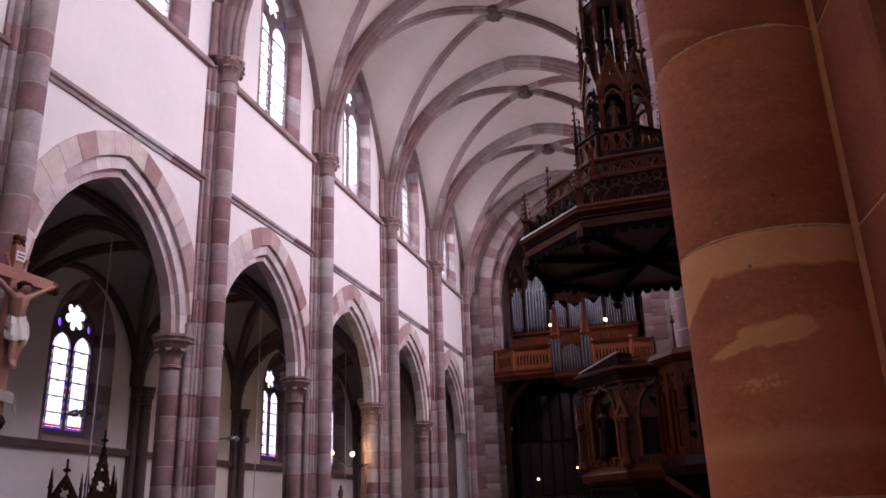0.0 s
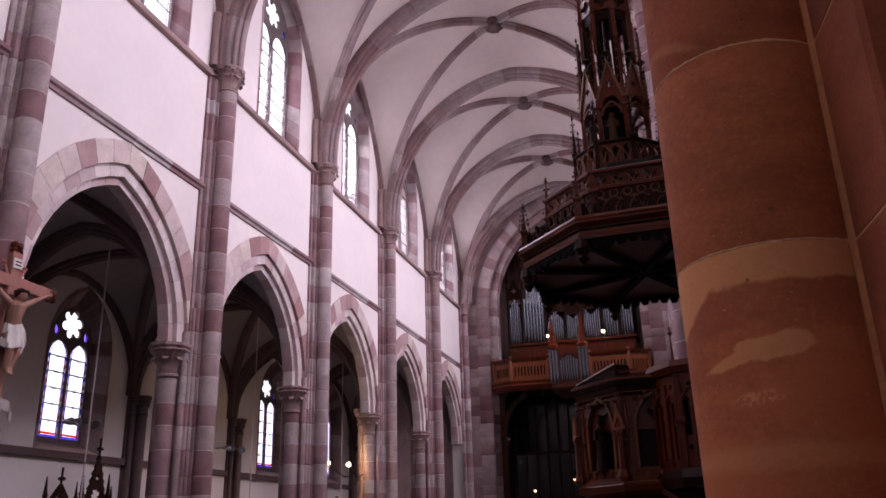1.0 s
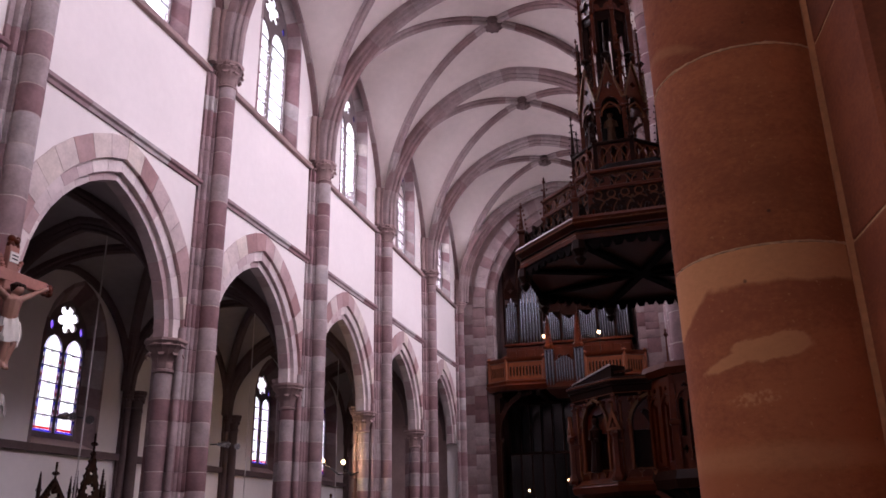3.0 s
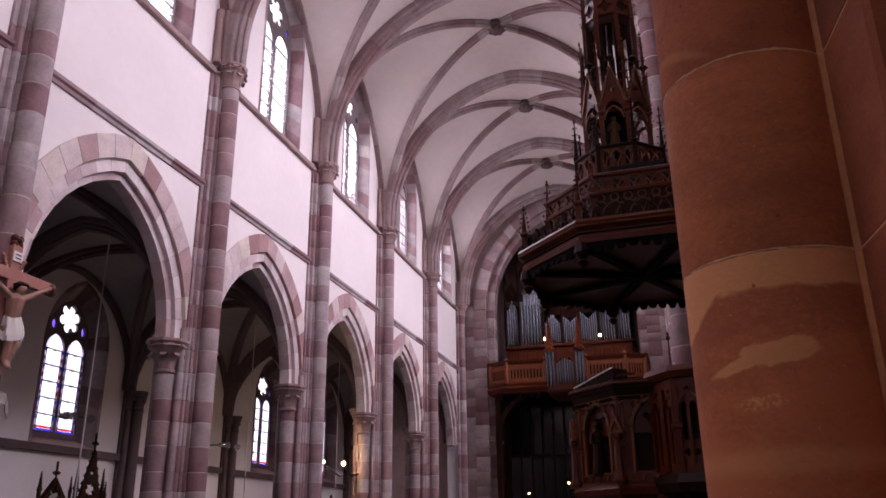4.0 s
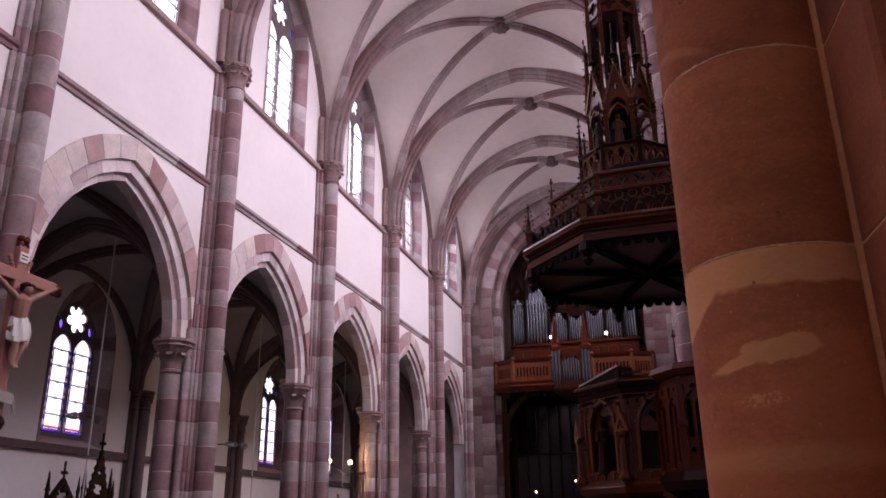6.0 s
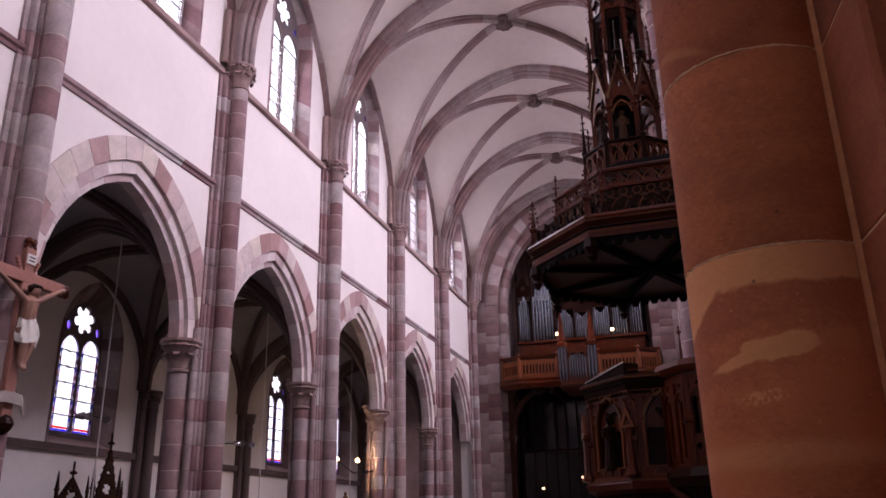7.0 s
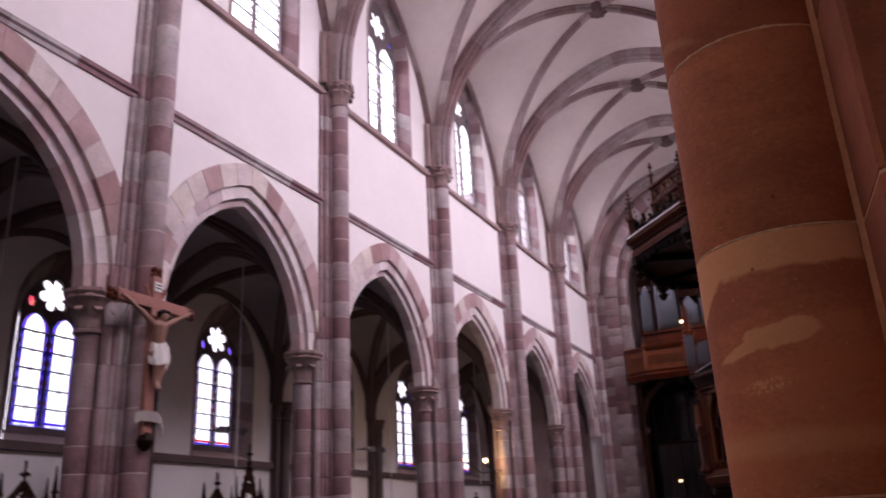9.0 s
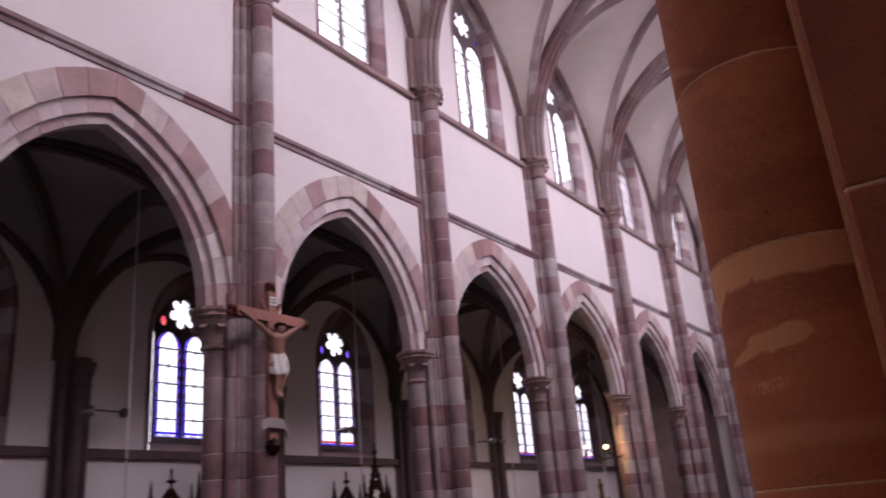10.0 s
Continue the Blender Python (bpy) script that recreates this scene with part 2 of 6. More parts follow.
def add_prism(bm, outline, levels):
    """Rings of an outline (x, y) at levels (z, scale about centre cx, cy or (scale, dx, dy)), skinned and capped."""
    cx = sum(p[0] for p in outline) / len(outline)
    cy = sum(p[1] for p in outline) / len(outline)
    rings = [[bm.verts.new((cx + (x - cx) * s, cy + (y - cy) * s, z)) for x, y in outline] for z, s in levels]
    for a, b in zip(rings, rings[1:]):
        for i in range(len(a)):
            j = (i + 1) % len(a)
            bm.faces.new((a[i], a[j], b[j], b[i]))
    bm.faces.new(rings[0][::-1])
    bm.faces.new(rings[-1])
    return bm


def circle(cx, cy, r, n=16, turn=0.0):
    return [(cx + r * math.cos(2 * math.pi * (i + turn) / n), cy + r * math.sin(2 * math.pi * (i + turn) / n)) for i in range(n)]


def add_turned(bm, cx, cy, profile, n=16, turn=0.0):
    """A turned solid from (radius, z) pairs."""
    rings = [[bm.verts.new((x, y, z)) for x, y in circle(cx, cy, max(r, 0.0005), n, turn)] for r, z in profile]
    for a, b in zip(rings, rings[1:]):
        for i in range(n):
            j = (i + 1) % n
            bm.faces.new((a[i], a[j], b[j], b[i]))
    bm.faces.new(rings[0][::-1])
    bm.faces.new(rings[-1])
    return bm


def add_sweep(bm, points, section, side, pieces=1, gap=0.0):
    """Sweep a section of (across, up) pairs along points; side is the horizontal across vector. pieces splits it into separate stones."""
    pts = [Vector(p) for p in points]
    side = Vector(side).normalized()
    frames = []
    for i, p in enumerate(pts):
        t = (pts[min(i + 1, len(pts) - 1)] - pts[max(i - 1, 0)]).normalized()
        frames.append((p, side, side.cross(t).normalized()))
    n = len(pts) - 1
    bounds = [round(i * n / pieces) for i in range(pieces + 1)]
    for a, b in zip(bounds, bounds[1:]):
        rings = []
        for i in range(a, b + 1):
            p, s, u = frames[i]
            t = s.cross(u)
            off = Vector()
            if gap and i == a:
                off = (pts[i + 1] - pts[i]).normalized() * gap
            if gap and i == b:
                off = (pts[i - 1] - pts[i]).normalized() * gap
            rings.append([bm.verts.new(p + off + s * x + u * z) for x, z in section])
        for q, r in zip(rings, rings[1:]):
            for i in range(len(section)):
                j = (i + 1) % len(section)
                bm.faces.new((q[i], q[j], r[j], r[i]))
        bm.faces.new(rings[0][::-1])
        bm.faces.new(rings[-1])
    return bm


def pointed(a, rise, n=10):
    """A two-centred arch of half-width a: (offset, height) from the left spring over the apex to the right spring."""
    r = (a * a + rise * rise) / (2 * a)
    c = r - a
    top = math.asin(rise / r)
    left = [(-(r * math.cos(top * i / n) - c), r * math.sin(top * i / n)) for i in range(n + 1)]
    left[-1] = (0.0, rise)
    return left + [(-x, z) for x, z in left[-2::-1]]


def add_wall(bm, u0, u1, z0, z1, v0, v1, opening=None, place=lambda u, v, z: (v, u, z), splay=0.0):
    """A wall slab in (u along, v depth, z) with one arched opening (centre, half, sill, spring, rise); splay widens it at v0."""
    def quad(*p):
        bm.faces.new([bm.verts.new(place(*q)) for q in p])
    if not opening:
        for v in (v0, v1):
            quad((u0, v, z0), (u1, v, z0), (u1, v, z1), (u0, v, z1))
    else:
        c, half, sill, spring, rise = opening
        outs = []
        for v, w in ((v0, splay), (v1, 0.0)):
            pr = [(c - half - w, sill)] + [(c + x * (half + w) / half, spring + z * (1 + w / half * 0.6)) for x, z in pointed(half, rise)] + [(c + half + w, sill)]
            outs.append(pr)
            quad((u0, v, z0), (pr[0][0], v, z0), (pr[0][0], v, z1), (u0, v, z1))
            quad((pr[-1][0], v, z0), (u1, v, z0), (u1, v, z1), (pr[-1][0], v, z1))
            if sill > z0:
                quad((pr[0][0], v, z0), (pr[-1][0], v, z0), (pr[-1][0], v, sill), (pr[0][0], v, sill))
            for (ua, za), (ub, zb) in zip(pr[1:-1], pr[2:-1]):
                quad((ua, v, za), (ub, v, zb), (ub, v, z1), (ua, v, z1))
        for i in range(len(outs[0]) - 1):
            (a, za), (b, zb) = outs[0][i], outs[0][i + 1]
            (d, zd), (e, ze) = outs[1][i], outs[1][i + 1]
            quad((a, v0, za), (b, v0, zb), (e, v1, ze), (d, v1, zd))
        quad((outs[0][0][0], v0, sill), (outs[0][-1][0], v0, sill), (outs[1][-1][0], v1, sill), (outs[1][0][0], v1, sill))
    quad((u0, v0, z0), (u0, v1, z0), (u0, v1, z1), (u0, v0, z1))
    quad((u1, v0, z0), (u1, v1, z0), (u1, v1, z1), (u1, v0, z1))
    quad((u0, v0, z1), (u1, v0, z1), (u1, v1, z1), (u0, v1, z1))
    quad((u0, v0, z0), (u1, v0, z0), (u1, v1, z0), (u0, v1, z0))
    bmesh.ops.remove_doubles(bm, verts=bm.verts, dist=0.0005)
    return bm


# Each side of the nave is drawn in (v, u, z): v grows from the nave wall's face towards the middle of the nave.
SIDES = {"left": (XL, 1), "right": (XR, -1)}


def side_pose(side, y):
    x, s = SIDES[side]
    return pose(x, y, 0) if s > 0 else pose(x, y, 0, 0, 0, 180)


# ---- nave and aisle walls ----
IMPOST, RISE, HALF = 5.65, 2.82, 2.10
STRING, LEDGE, CAP, SPRING = 9.5, 12.55, 12.83, 13.1
TOP = 18.9
WALL = 0.62


def nave_wall():
    bm = bmesh.new()
    add_wall(bm, -3, 3, 0.0, LEDGE, -WALL, 0, (0, HALF + 0.5, 0.0, IMPOST, 3.36))
    ob = part("nave_wall", bm, plaster)
    return tagged(ob, "white plastered nave wall above the pointed arcade", "wall", kind="structure")


def clerestory_wall():
    bm = add_wall(bmesh.new(), -3, 3, LEDGE + 0.004, TOP + 0.6, -0.62, -0.05, (CO, 1.22, LEDGE + 0.10, 16.3, 1.85), splay=0.35)
    ob = part("clerestory_wall", bm, plaster)
    return tagged(ob, "white plastered clerestory wall round a pointed window", "wall", kind="structure")


def aisle_wall():
    bm = add_wall(bmesh.new(), -3, 3, 0.0, 10.4, -AISLE - 0.7, -AISLE, (0, 1.25, 4.02, 6.95, 1.75), splay=0.45)
    ob = part("aisle_wall", bm, plaster)
    return tagged(ob, "white plastered aisle wall round a tall window", "wall", kind="structure")


def string_course():
    bm = bmesh.new()
    sec = [(-0.02, -0.12), (0.04, -0.12), (0.06, -0.05), (0.11, -0.02), (0.12, 0.05), (0.05, 0.11), (-0.02, 0.12)]
    pts = [(0, u, STRING) for u in np.linspace(-2.62, 2.62, 9)]
    rings = []
    for a, b in zip(pts[:-1:2], pts[2::2]):
        q = [bm.verts.new((v, a[1] + 0.004, STRING + z)) for v, z in sec]
        r = [bm.verts.new((v, b[1] - 0.004, STRING + z)) for v, z in sec]
        for i in range(len(sec)):
            j = (i + 1) % len(sec)
            bm.faces.new((q[i], q[j], r[j], r[i]))
        bm.faces.new(q[::-1]), bm.faces.new(r)
    return tagged(part("string_course", bm, stone_island), "moulded sandstone string course along the nave wall", "cornice", kind="structure")


def sill_ledge():
    bm = bmesh.new()
    add_prism(bm, [(-0.3, -2.62), (0.13, -2.62), (0.13, 2.62), (-0.3, 2.62)], [(LEDGE - 0.07, 0.97), (LEDGE - 0.02, 1), (LEDGE + 0.03, 1), (LEDGE + 0.07, 0.95)])
    return tagged(part("sill_ledge", bm, stone_plain), "dark narrow stone ledge under the clerestory window", "cornice", kind="structure")


bay_parts = [nave_wall(), clerestory_wall(), aisle_wall(), string_course(), sill_ledge()]
for proto in bay_parts:
    first = True
    for side in ("left", "right"):
        for k in range(FIRST, LAST):
            m = side_pose(side, Y0 + (k + 0.5) * BAY)
            if proto.name.startswith("aisle"):
                m = m @ pose(0, AO, 0)
            if first:
                proto.matrix_world, first = m, False
            else:
                copy_thing(proto, m)

tagged(part("aisle_wall_end", box(XL - AISLE - 0.7, XL - AISLE, Y0 + FIRST * BAY - 0.004, Y0 + FIRST * BAY + AO - 0.004, 0, 10.4), plaster), "plain white end of the aisle wall", "wall", kind="structure")
tagged(part("aisle_wall_end", box(XR + AISLE, XR + AISLE + 0.7, Y0 + LAST * BAY - AO + 0.004, Y0 + LAST * BAY + 0.004, 0, 10.4), plaster), "plain white end of the aisle wall", "wall", kind="structure")
# floor, outer ground, end walls, roofs
YS, YN = Y0 + FIRST * BAY, Y0 + LAST * BAY
XO0, XO1 = XL - AISLE, XR + AISLE
tagged(part("floor", box(XO0 - 0.7, XO1 + 0.7, YS - 0.6, YN + 9, -0.3, 0.0), floor_stone), "grey stone slab church floor", "floor", kind="structure")
tagged(part("ground", box(-900, 900, -900, 900, -0.8, -0.302), material("grass_ground", (0.06, 0.09, 0.03), 0.95, amount=0.4)), "green ground round the church", "ground", kind="structure")
for x0, x1 in ((XO0 - 0.7, XL - 0.004), (XR + 0.004, XO1 + 0.7)):
    tagged(part("wall_south", box(x0, x1, YS - 0.6, YS - 0.004, 0, 20.2), plaster), "plain white end wall of the aisle", "wall", kind="structure")
# Unseen end wall with three windows and lamps, added for light from the south.
SOUTH_X = [XL + (XR - XL) * f for f in (1 / 6, 0.5, 5 / 6)]
SW = (XR - XL) / 6
for x in SOUTH_X:
    bm = add_wall(bmesh.new(), -SW, SW, 0, 20.2, -0.6, -0.004, (0, 1.25, 4.6, 11.3, 2.2))
    ob = tagged(part("wall_south", bm, plaster), "unseen white end wall round an added tall window", "wall", kind="structure")
    ob.matrix_world = pose(x, YS, 0, 0, 0, 90)
    lamp = window_lamp(x, YS - 0.75, 8.8, 2.2, 8.0, 1, 2.5)
    lamp.matrix_world = look((x, YS - 0.75, 8.8), (x, YS + 1, 8.6))


# ---- vaults ----
def arc_height(t, half, rise):
    """Height over the spring of a pointed arch at t (0 at the wall, 1 in the middle)."""
    r = (half * half + rise * rise) / (2 * half)
    c = r - half
    x = half * (1 - t) + c
    return math.sqrt(max(r * r - x * x, 0.0))


HW = XC - XL - 0.30     # half span of the nave vault
H_DIAG, H_TRANS, H_WALL = 6.15, 5.72, 5.25


def z_diag(t):
    return SPRING + H_DIAG * math.sqrt(max(1 - (1 - t) ** 2, 0)) ** 0.94


def z_trans(t):
    return SPRING + arc_height(t, HW, H_TRANS)


def z_wall(t):
    return SPRING + arc_height(t, 3.0, H_WALL)


def vault_web(n=18):
    bm = bmesh.new()
    ts = [(i / n) ** 1.6 for i in range(n + 1)]
    for sx in (-1, 1):
        for su in (-1, 1):
            for cell in (0, 1):
                grid = []
                for t in ts:
                    row = []
                    for j in range(7):
                        w = j / 6
                        crown = 0.10 * math.sin(math.pi * w) * t
                        if cell == 0:
                            p = (sx * HW * (1 - t), su * (3 - 3 * t * w), z_trans(t) + (z_diag(t) - z_trans(t)) * w + crown)
                        else:
                            p = (sx * (HW + 0.30 + (HW * (1 - t) - HW - 0.30) * w), su * (3 - 3 * t), z_wall(t) + (z_diag(t) - z_wall(t)) * w + crown)
                        row.append(bm.verts.new((XC + p[0], p[1], p[2])))
                    grid.append(row)
                for a, b in zip(grid, grid[1:]):
                    for i in range(6):
                        bm.faces.new((a[i], a[i + 1], b[i + 1], b[i]))
    bmesh.ops.remove_doubles(bm, verts=bm.verts, dist=0.001)
    return tagged(part("ceiling", bm, vault_plaster, smooth=True), "cream plastered rib vault over a nave bay", "ceiling", kind="structure")


HALF_RIB = [(0.06, -0.355), (0.105, -0.32), (0.10, -0.275), (0.135, -0.25), (0.19, -0.245), (0.215, -0.20), (0.19, -0.155), (0.225, -0.13), (0.28, -0.115), (0.305, -0.07), (0.30, 0.12)]
RIB = [(-x, z) for x, z in HALF_RIB[::-1]] + HALF_RIB
DRIB = [(-0.14, 0.10), (-0.155, -0.08), (-0.115, -0.125), (-0.085, -0.12), (-0.095, -0.18), (-0.045, -0.24), (0.045, -0.24), (0.095, -0.18), (0.085, -0.12), (0.115, -0.125), (0.155, -0.08), (0.14, 0.10)]


def transverse_rib():
    bm = bmesh.new()
    half = [(1 - t, z_trans(t)) for t in [(i / 24) ** 1.5 for i in range(25)]]
    half = [(1, CAP + 0.002)] + half
    pts = [(XC - HW * a, 0, z) for a, z in half] + [(XC + HW * a, 0, z) for a, z in half[-2::-1]]
    add_sweep(bm, pts, RIB, (0, -1, 0), 17, 0.004)
    return tagged(part("transverse_rib", bm, rib_stone), "banded sandstone transverse rib of the vault", "vault rib", kind="structure")


def diagonal_rib(s):
    bm = bmesh.new()
    half = [(1 - t, z_diag(t)) for t in [(i / 22) ** 1.6 for i in range(23)]]
    half = [(1, CAP + 0.002)] + half
    pts = [(XC - HW * a, -3 * a * s, z) for a, z in half] + [(XC + HW * a, 3 * a * s, z) for a, z in half[-2::-1]]
    add_sweep(bm, pts, DRIB, (3 * s, -HW, 0), 15, 0.004)
    return tagged(part("diagonal_rib", bm, rib_stone), "slender sandstone diagonal rib of the vault", "vault rib", kind="structure")


def wall_rib(sx):
    bm = bmesh.new()
    half = [(1 - t, z_wall(t)) for t in [(i / 18) ** 1.6 for i in range(19)]]
    pts = [(XC + sx * (HW + 0.26), -3 * a, z) for a, z in half] + [(XC + sx * (HW + 0.26), 3 * a, z) for a, z in half[-2::-1]]
    add_sweep(bm, pts, [(-0.08, 0.06), (-0.09, -0.10), (0.09, -0.10), (0.08, 0.06)], (1, 0, 0), 9, 0.004)
    return tagged(part("wall_rib", bm, rib_stone), "thin stone rib along the wall of the vault", "vault rib", kind="structure")


def vault_boss():
    bm = bmesh.new()
    z = SPRING + H_DIAG
    add_turned(bm, XC, 0, [(0.30, z + 0.1), (0.32, z - 0.16), (0.24, z - 0.24), (0.27, z - 0.31), (0.2, z - 0.40), (0.08, z - 0.45)], 16)
    for i, v in enumerate(bm.verts):
        if v.co.z < z - 0.27 and i % 2:
            v.co.x, v.co.y = XC + (v.co.x - XC) * 1.3, v.co.y * 1.3
    return tagged(part("vault_boss", bm, boss_stone), "carved round stone boss at the crossing of the ribs", "vault boss", "bosses of the nave vault")


for proto in (vault_web(), diagonal_rib(1), diagonal_rib(-1), wall_rib(-1), wall_rib(1), vault_boss()):
    proto.matrix_world = pose(0, Y0 + (FIRST + 0.5) * BAY, 0)
    for k in range(FIRST + 1, LAST):
        copy_thing(proto, pose(0, Y0 + (k + 0.5) * BAY, 0))
rib = transverse_rib()
rib.matrix_world = pose(0, YS + 0.2, 0)
for k in range(FIRST + 1, LAST + 1):
    copy_thing(rib, pose(0, Y0 + k * BAY - (0.32 if k == LAST else 0), 0))
tagged(part("roof", box(XL - 0.8, XR + 0.8, YS - 0.6, YN + 9, 20.2, 20.5), stone_plain), "closed roof over the nave vault", "roof", kind="structure")
for x0, x1 in ((XO0 - 0.8, XL - 0.74), (XR + 0.74, XO1 + 0.8)):
    tagged(part("aisle_roof", box(x0, x1, YS - 0.6, YN + 9, 10.404, 10.6), stone_plain), "closed roof over the aisle vault", "roof", kind="structure")


# ---- aisle vaults ----
AH = (AISLE - WALL) / 2       # half span of an aisle
ASPR, AHD, AHT, AHW = 5.9, 3.5, 3.2, 3.2
AC = -WALL - AH               # middle of the aisle, in v


def a_diag(t):
    return ASPR + AHD * math.sqrt(max(1 - (1 - t) ** 2, 0))


def aisle_vault(n=12):
    bm = bmesh.new()
    ts = [(i / n) ** 1.5 for i in range(n + 1)]
    for sx in (-1, 1):
        for su in (-1, 1):
            for cell in (0, 1):
                grid = []
                for t in ts:
                    row = []
                    for j in range(5):
                        w = j / 4
                        if cell == 0:
                            a = ASPR + arc_height(t, AH, AHT)
                            p = (sx * AH * (1 - t), su * (3 - 3 * t * w), a + (a_diag(t) - a) * w)
                        else:
                            a = ASPR + arc_height(t, 3.0, AHW)
                            p = (sx * (AH - AH * t * w), su * (3 - 3 * t), a + (a_diag(t) - a) * w)
                        row.append(bm.verts.new((AC + p[0], p[1], p[2])))
                    grid.append(row)
                for a, b in zip(grid, grid[1:]):
                    for i in range(4):
                        bm.faces.new((a[i], a[i + 1], b[i + 1], b[i]))
    bmesh.ops.remove_doubles(bm, verts=bm.verts, dist=0.001)
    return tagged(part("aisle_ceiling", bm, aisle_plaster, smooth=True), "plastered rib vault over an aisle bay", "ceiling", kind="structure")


def aisle_diagonal(s):
    bm = bmesh.new()
    half = [(1 - t, a_diag(t)) for t in [(i / 14) ** 1.6 for i in range(15)]]
    pts = [(AC - AH * a, -3 * a * s, z) for a, z in half] + [(AC + AH * a, 3 * a * s, z) for a, z in half[-2::-1]]
    add_sweep(bm, pts, DRIB, (3 * s, -AH, 0), 9, 0.004)
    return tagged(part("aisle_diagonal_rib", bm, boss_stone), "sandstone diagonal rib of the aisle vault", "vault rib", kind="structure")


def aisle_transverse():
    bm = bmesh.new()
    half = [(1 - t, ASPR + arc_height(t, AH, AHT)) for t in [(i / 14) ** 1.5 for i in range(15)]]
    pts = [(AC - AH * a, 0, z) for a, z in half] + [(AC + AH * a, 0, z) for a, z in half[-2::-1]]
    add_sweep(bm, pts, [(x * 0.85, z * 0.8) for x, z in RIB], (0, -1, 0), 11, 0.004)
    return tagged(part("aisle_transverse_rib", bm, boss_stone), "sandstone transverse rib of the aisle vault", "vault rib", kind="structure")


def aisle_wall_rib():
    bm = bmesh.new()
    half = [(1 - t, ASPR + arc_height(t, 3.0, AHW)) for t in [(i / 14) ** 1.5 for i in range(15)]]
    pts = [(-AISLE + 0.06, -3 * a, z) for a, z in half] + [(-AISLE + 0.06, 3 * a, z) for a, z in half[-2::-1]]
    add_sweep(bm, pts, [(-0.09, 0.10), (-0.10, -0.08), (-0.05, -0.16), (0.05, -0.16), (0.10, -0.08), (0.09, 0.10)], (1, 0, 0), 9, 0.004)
    return tagged(part("aisle_wall_rib", bm, boss_stone), "stone rib along the wall of the aisle vault, shade in its colour", "vault rib", kind="structure")


def capital(bm, v, u, r, z, high=0.55, wide=1.55, n=8, turn=0.5):
    """The bell of a capital with its necking ring and moulded abacus, the top at z; r is the shaft's radius."""
    w = r * wide
    add_turned(bm, v, u, [(r * 1.02, z - high - 0.07), (r * 1.2, z - high - 0.05), (r * 1.2, z - high), (r * 1.03, z - high + 0.02), (r * 1.08, z - high * 0.6), (w * 0.86, z - 0.21)], 16)
    add_turned(bm, v, u, [(w * 0.9, z - 0.21), (w * 1.06, z - 0.15), (w * 0.98, z - 0.12), (w * 1.14, z - 0.06), (w * 1.14, z)], n, turn)
    return bm


def leaf_mesh(r, h, flare=1.0):
    """A capital's leaf: it rises along the bell and curls outwards at the tip."""
    bm = bmesh.new()
    prof = [(0.0, 0.0, 0.30), (0.02, 0.35, 0.36), (0.12, 0.66, 0.46), (0.34, 0.90, 0.46), (0.58, 0.95, 0.36), (0.66, 0.78, 0.24), (0.54, 0.66, 0.08)]
    rows = []
    for out, up, half in prof:
        ring = []
        for s, d in ((-1, 0.0), (0, 0.05), (1, 0.0)):
            ring.append(bm.verts.new((r * (1.04 + out * flare + d), s * half * r * 1.05, h * up)))
        for s in (1, 0, -1):
            ring.append(bm.verts.new((r * (0.94 + out * flare), s * half * r * 0.8, h * up - 0.012)))
        rows.append(ring)
    for a, b in zip(rows, rows[1:]):
        for i in range(6):
            bm.faces.new((a[i], a[(i + 1) % 6], b[(i + 1) % 6], b[i]))
    bm.faces.new(rows[0][::-1]), bm.faces.new(rows[-1])
    return mesh_of("leaf", bm, stone_plain, smooth=True)


leaf_meshes = {}


def capital_part(parent, name, v, u, r, z, high, wide):
    """A capital as a part, each carved leaf a piece of its own."""
    c = part(name, capital(bmesh.new(), v, u, r, z, high, wide), stone_plain, parent)
    for count, off, low, tall in ((8, 0.5, high - 0.03, high * 0.5), (8, 0.0, high * 0.62, high * 0.5)):
        me = leaf_meshes.setdefault((r, tall), leaf_mesh(r, tall, 1.15 * wide / 1.55))
        for i in range(count):
            ob = new("leaf", me)
            ob.parent = c
            ob.matrix_local = pose(v, u, z - low, 0, 0, 360 * (i + off) / count)
    return c


def course_mesh(name, outline, mat=None):
    """One stone course of unit height with worn edges; scaled to its own height when placed."""
    bm = add_prism(bmesh.new(), outline, [(0.0, 0.985), (0.02, 1.0), (0.98, 1.0), (1.0, 0.985)])
    return mesh_of(name, bm, mat or pier_stone, smooth=True)


def stack(parent, name, me, z0, z1, beds, rnd):
    """One stone for each bed of the pier; the beds run through all its members."""
    for (za, tone), (zb, _) in zip(beds, beds[1:]):
        za, zb = max(za, z0), min(zb, z1)
        if zb - za < 0.04:
            continue
        ob = new(name, me)
        ob.parent = parent
        ob.location, ob.scale = (0, 0, za), (1, 1, zb - za - 0.009)
        v = min(max(tone + rnd.uniform(-0.14, 0.14) + (rnd.uniform(-0.5, 0.5) if rnd.random() < 0.18 else 0), 0.0), 0.95)
        ob.color = (v, v, v, 1)


def bedding(rnd, top):
    """Heights and tones of the stone beds of one pier, red and grey in turn."""
    beds, z, red = [], 0.0, rnd.random() < 0.5
    while z < top:
        beds.append((z, rnd.uniform(0.05, 0.34) if red else rnd.uniform(0.36, 0.70)))
        z += rnd.uniform(0.36, 0.72)
        red = not red if rnd.random() < 0.72 else red
    return beds + [(top, 0.4)]


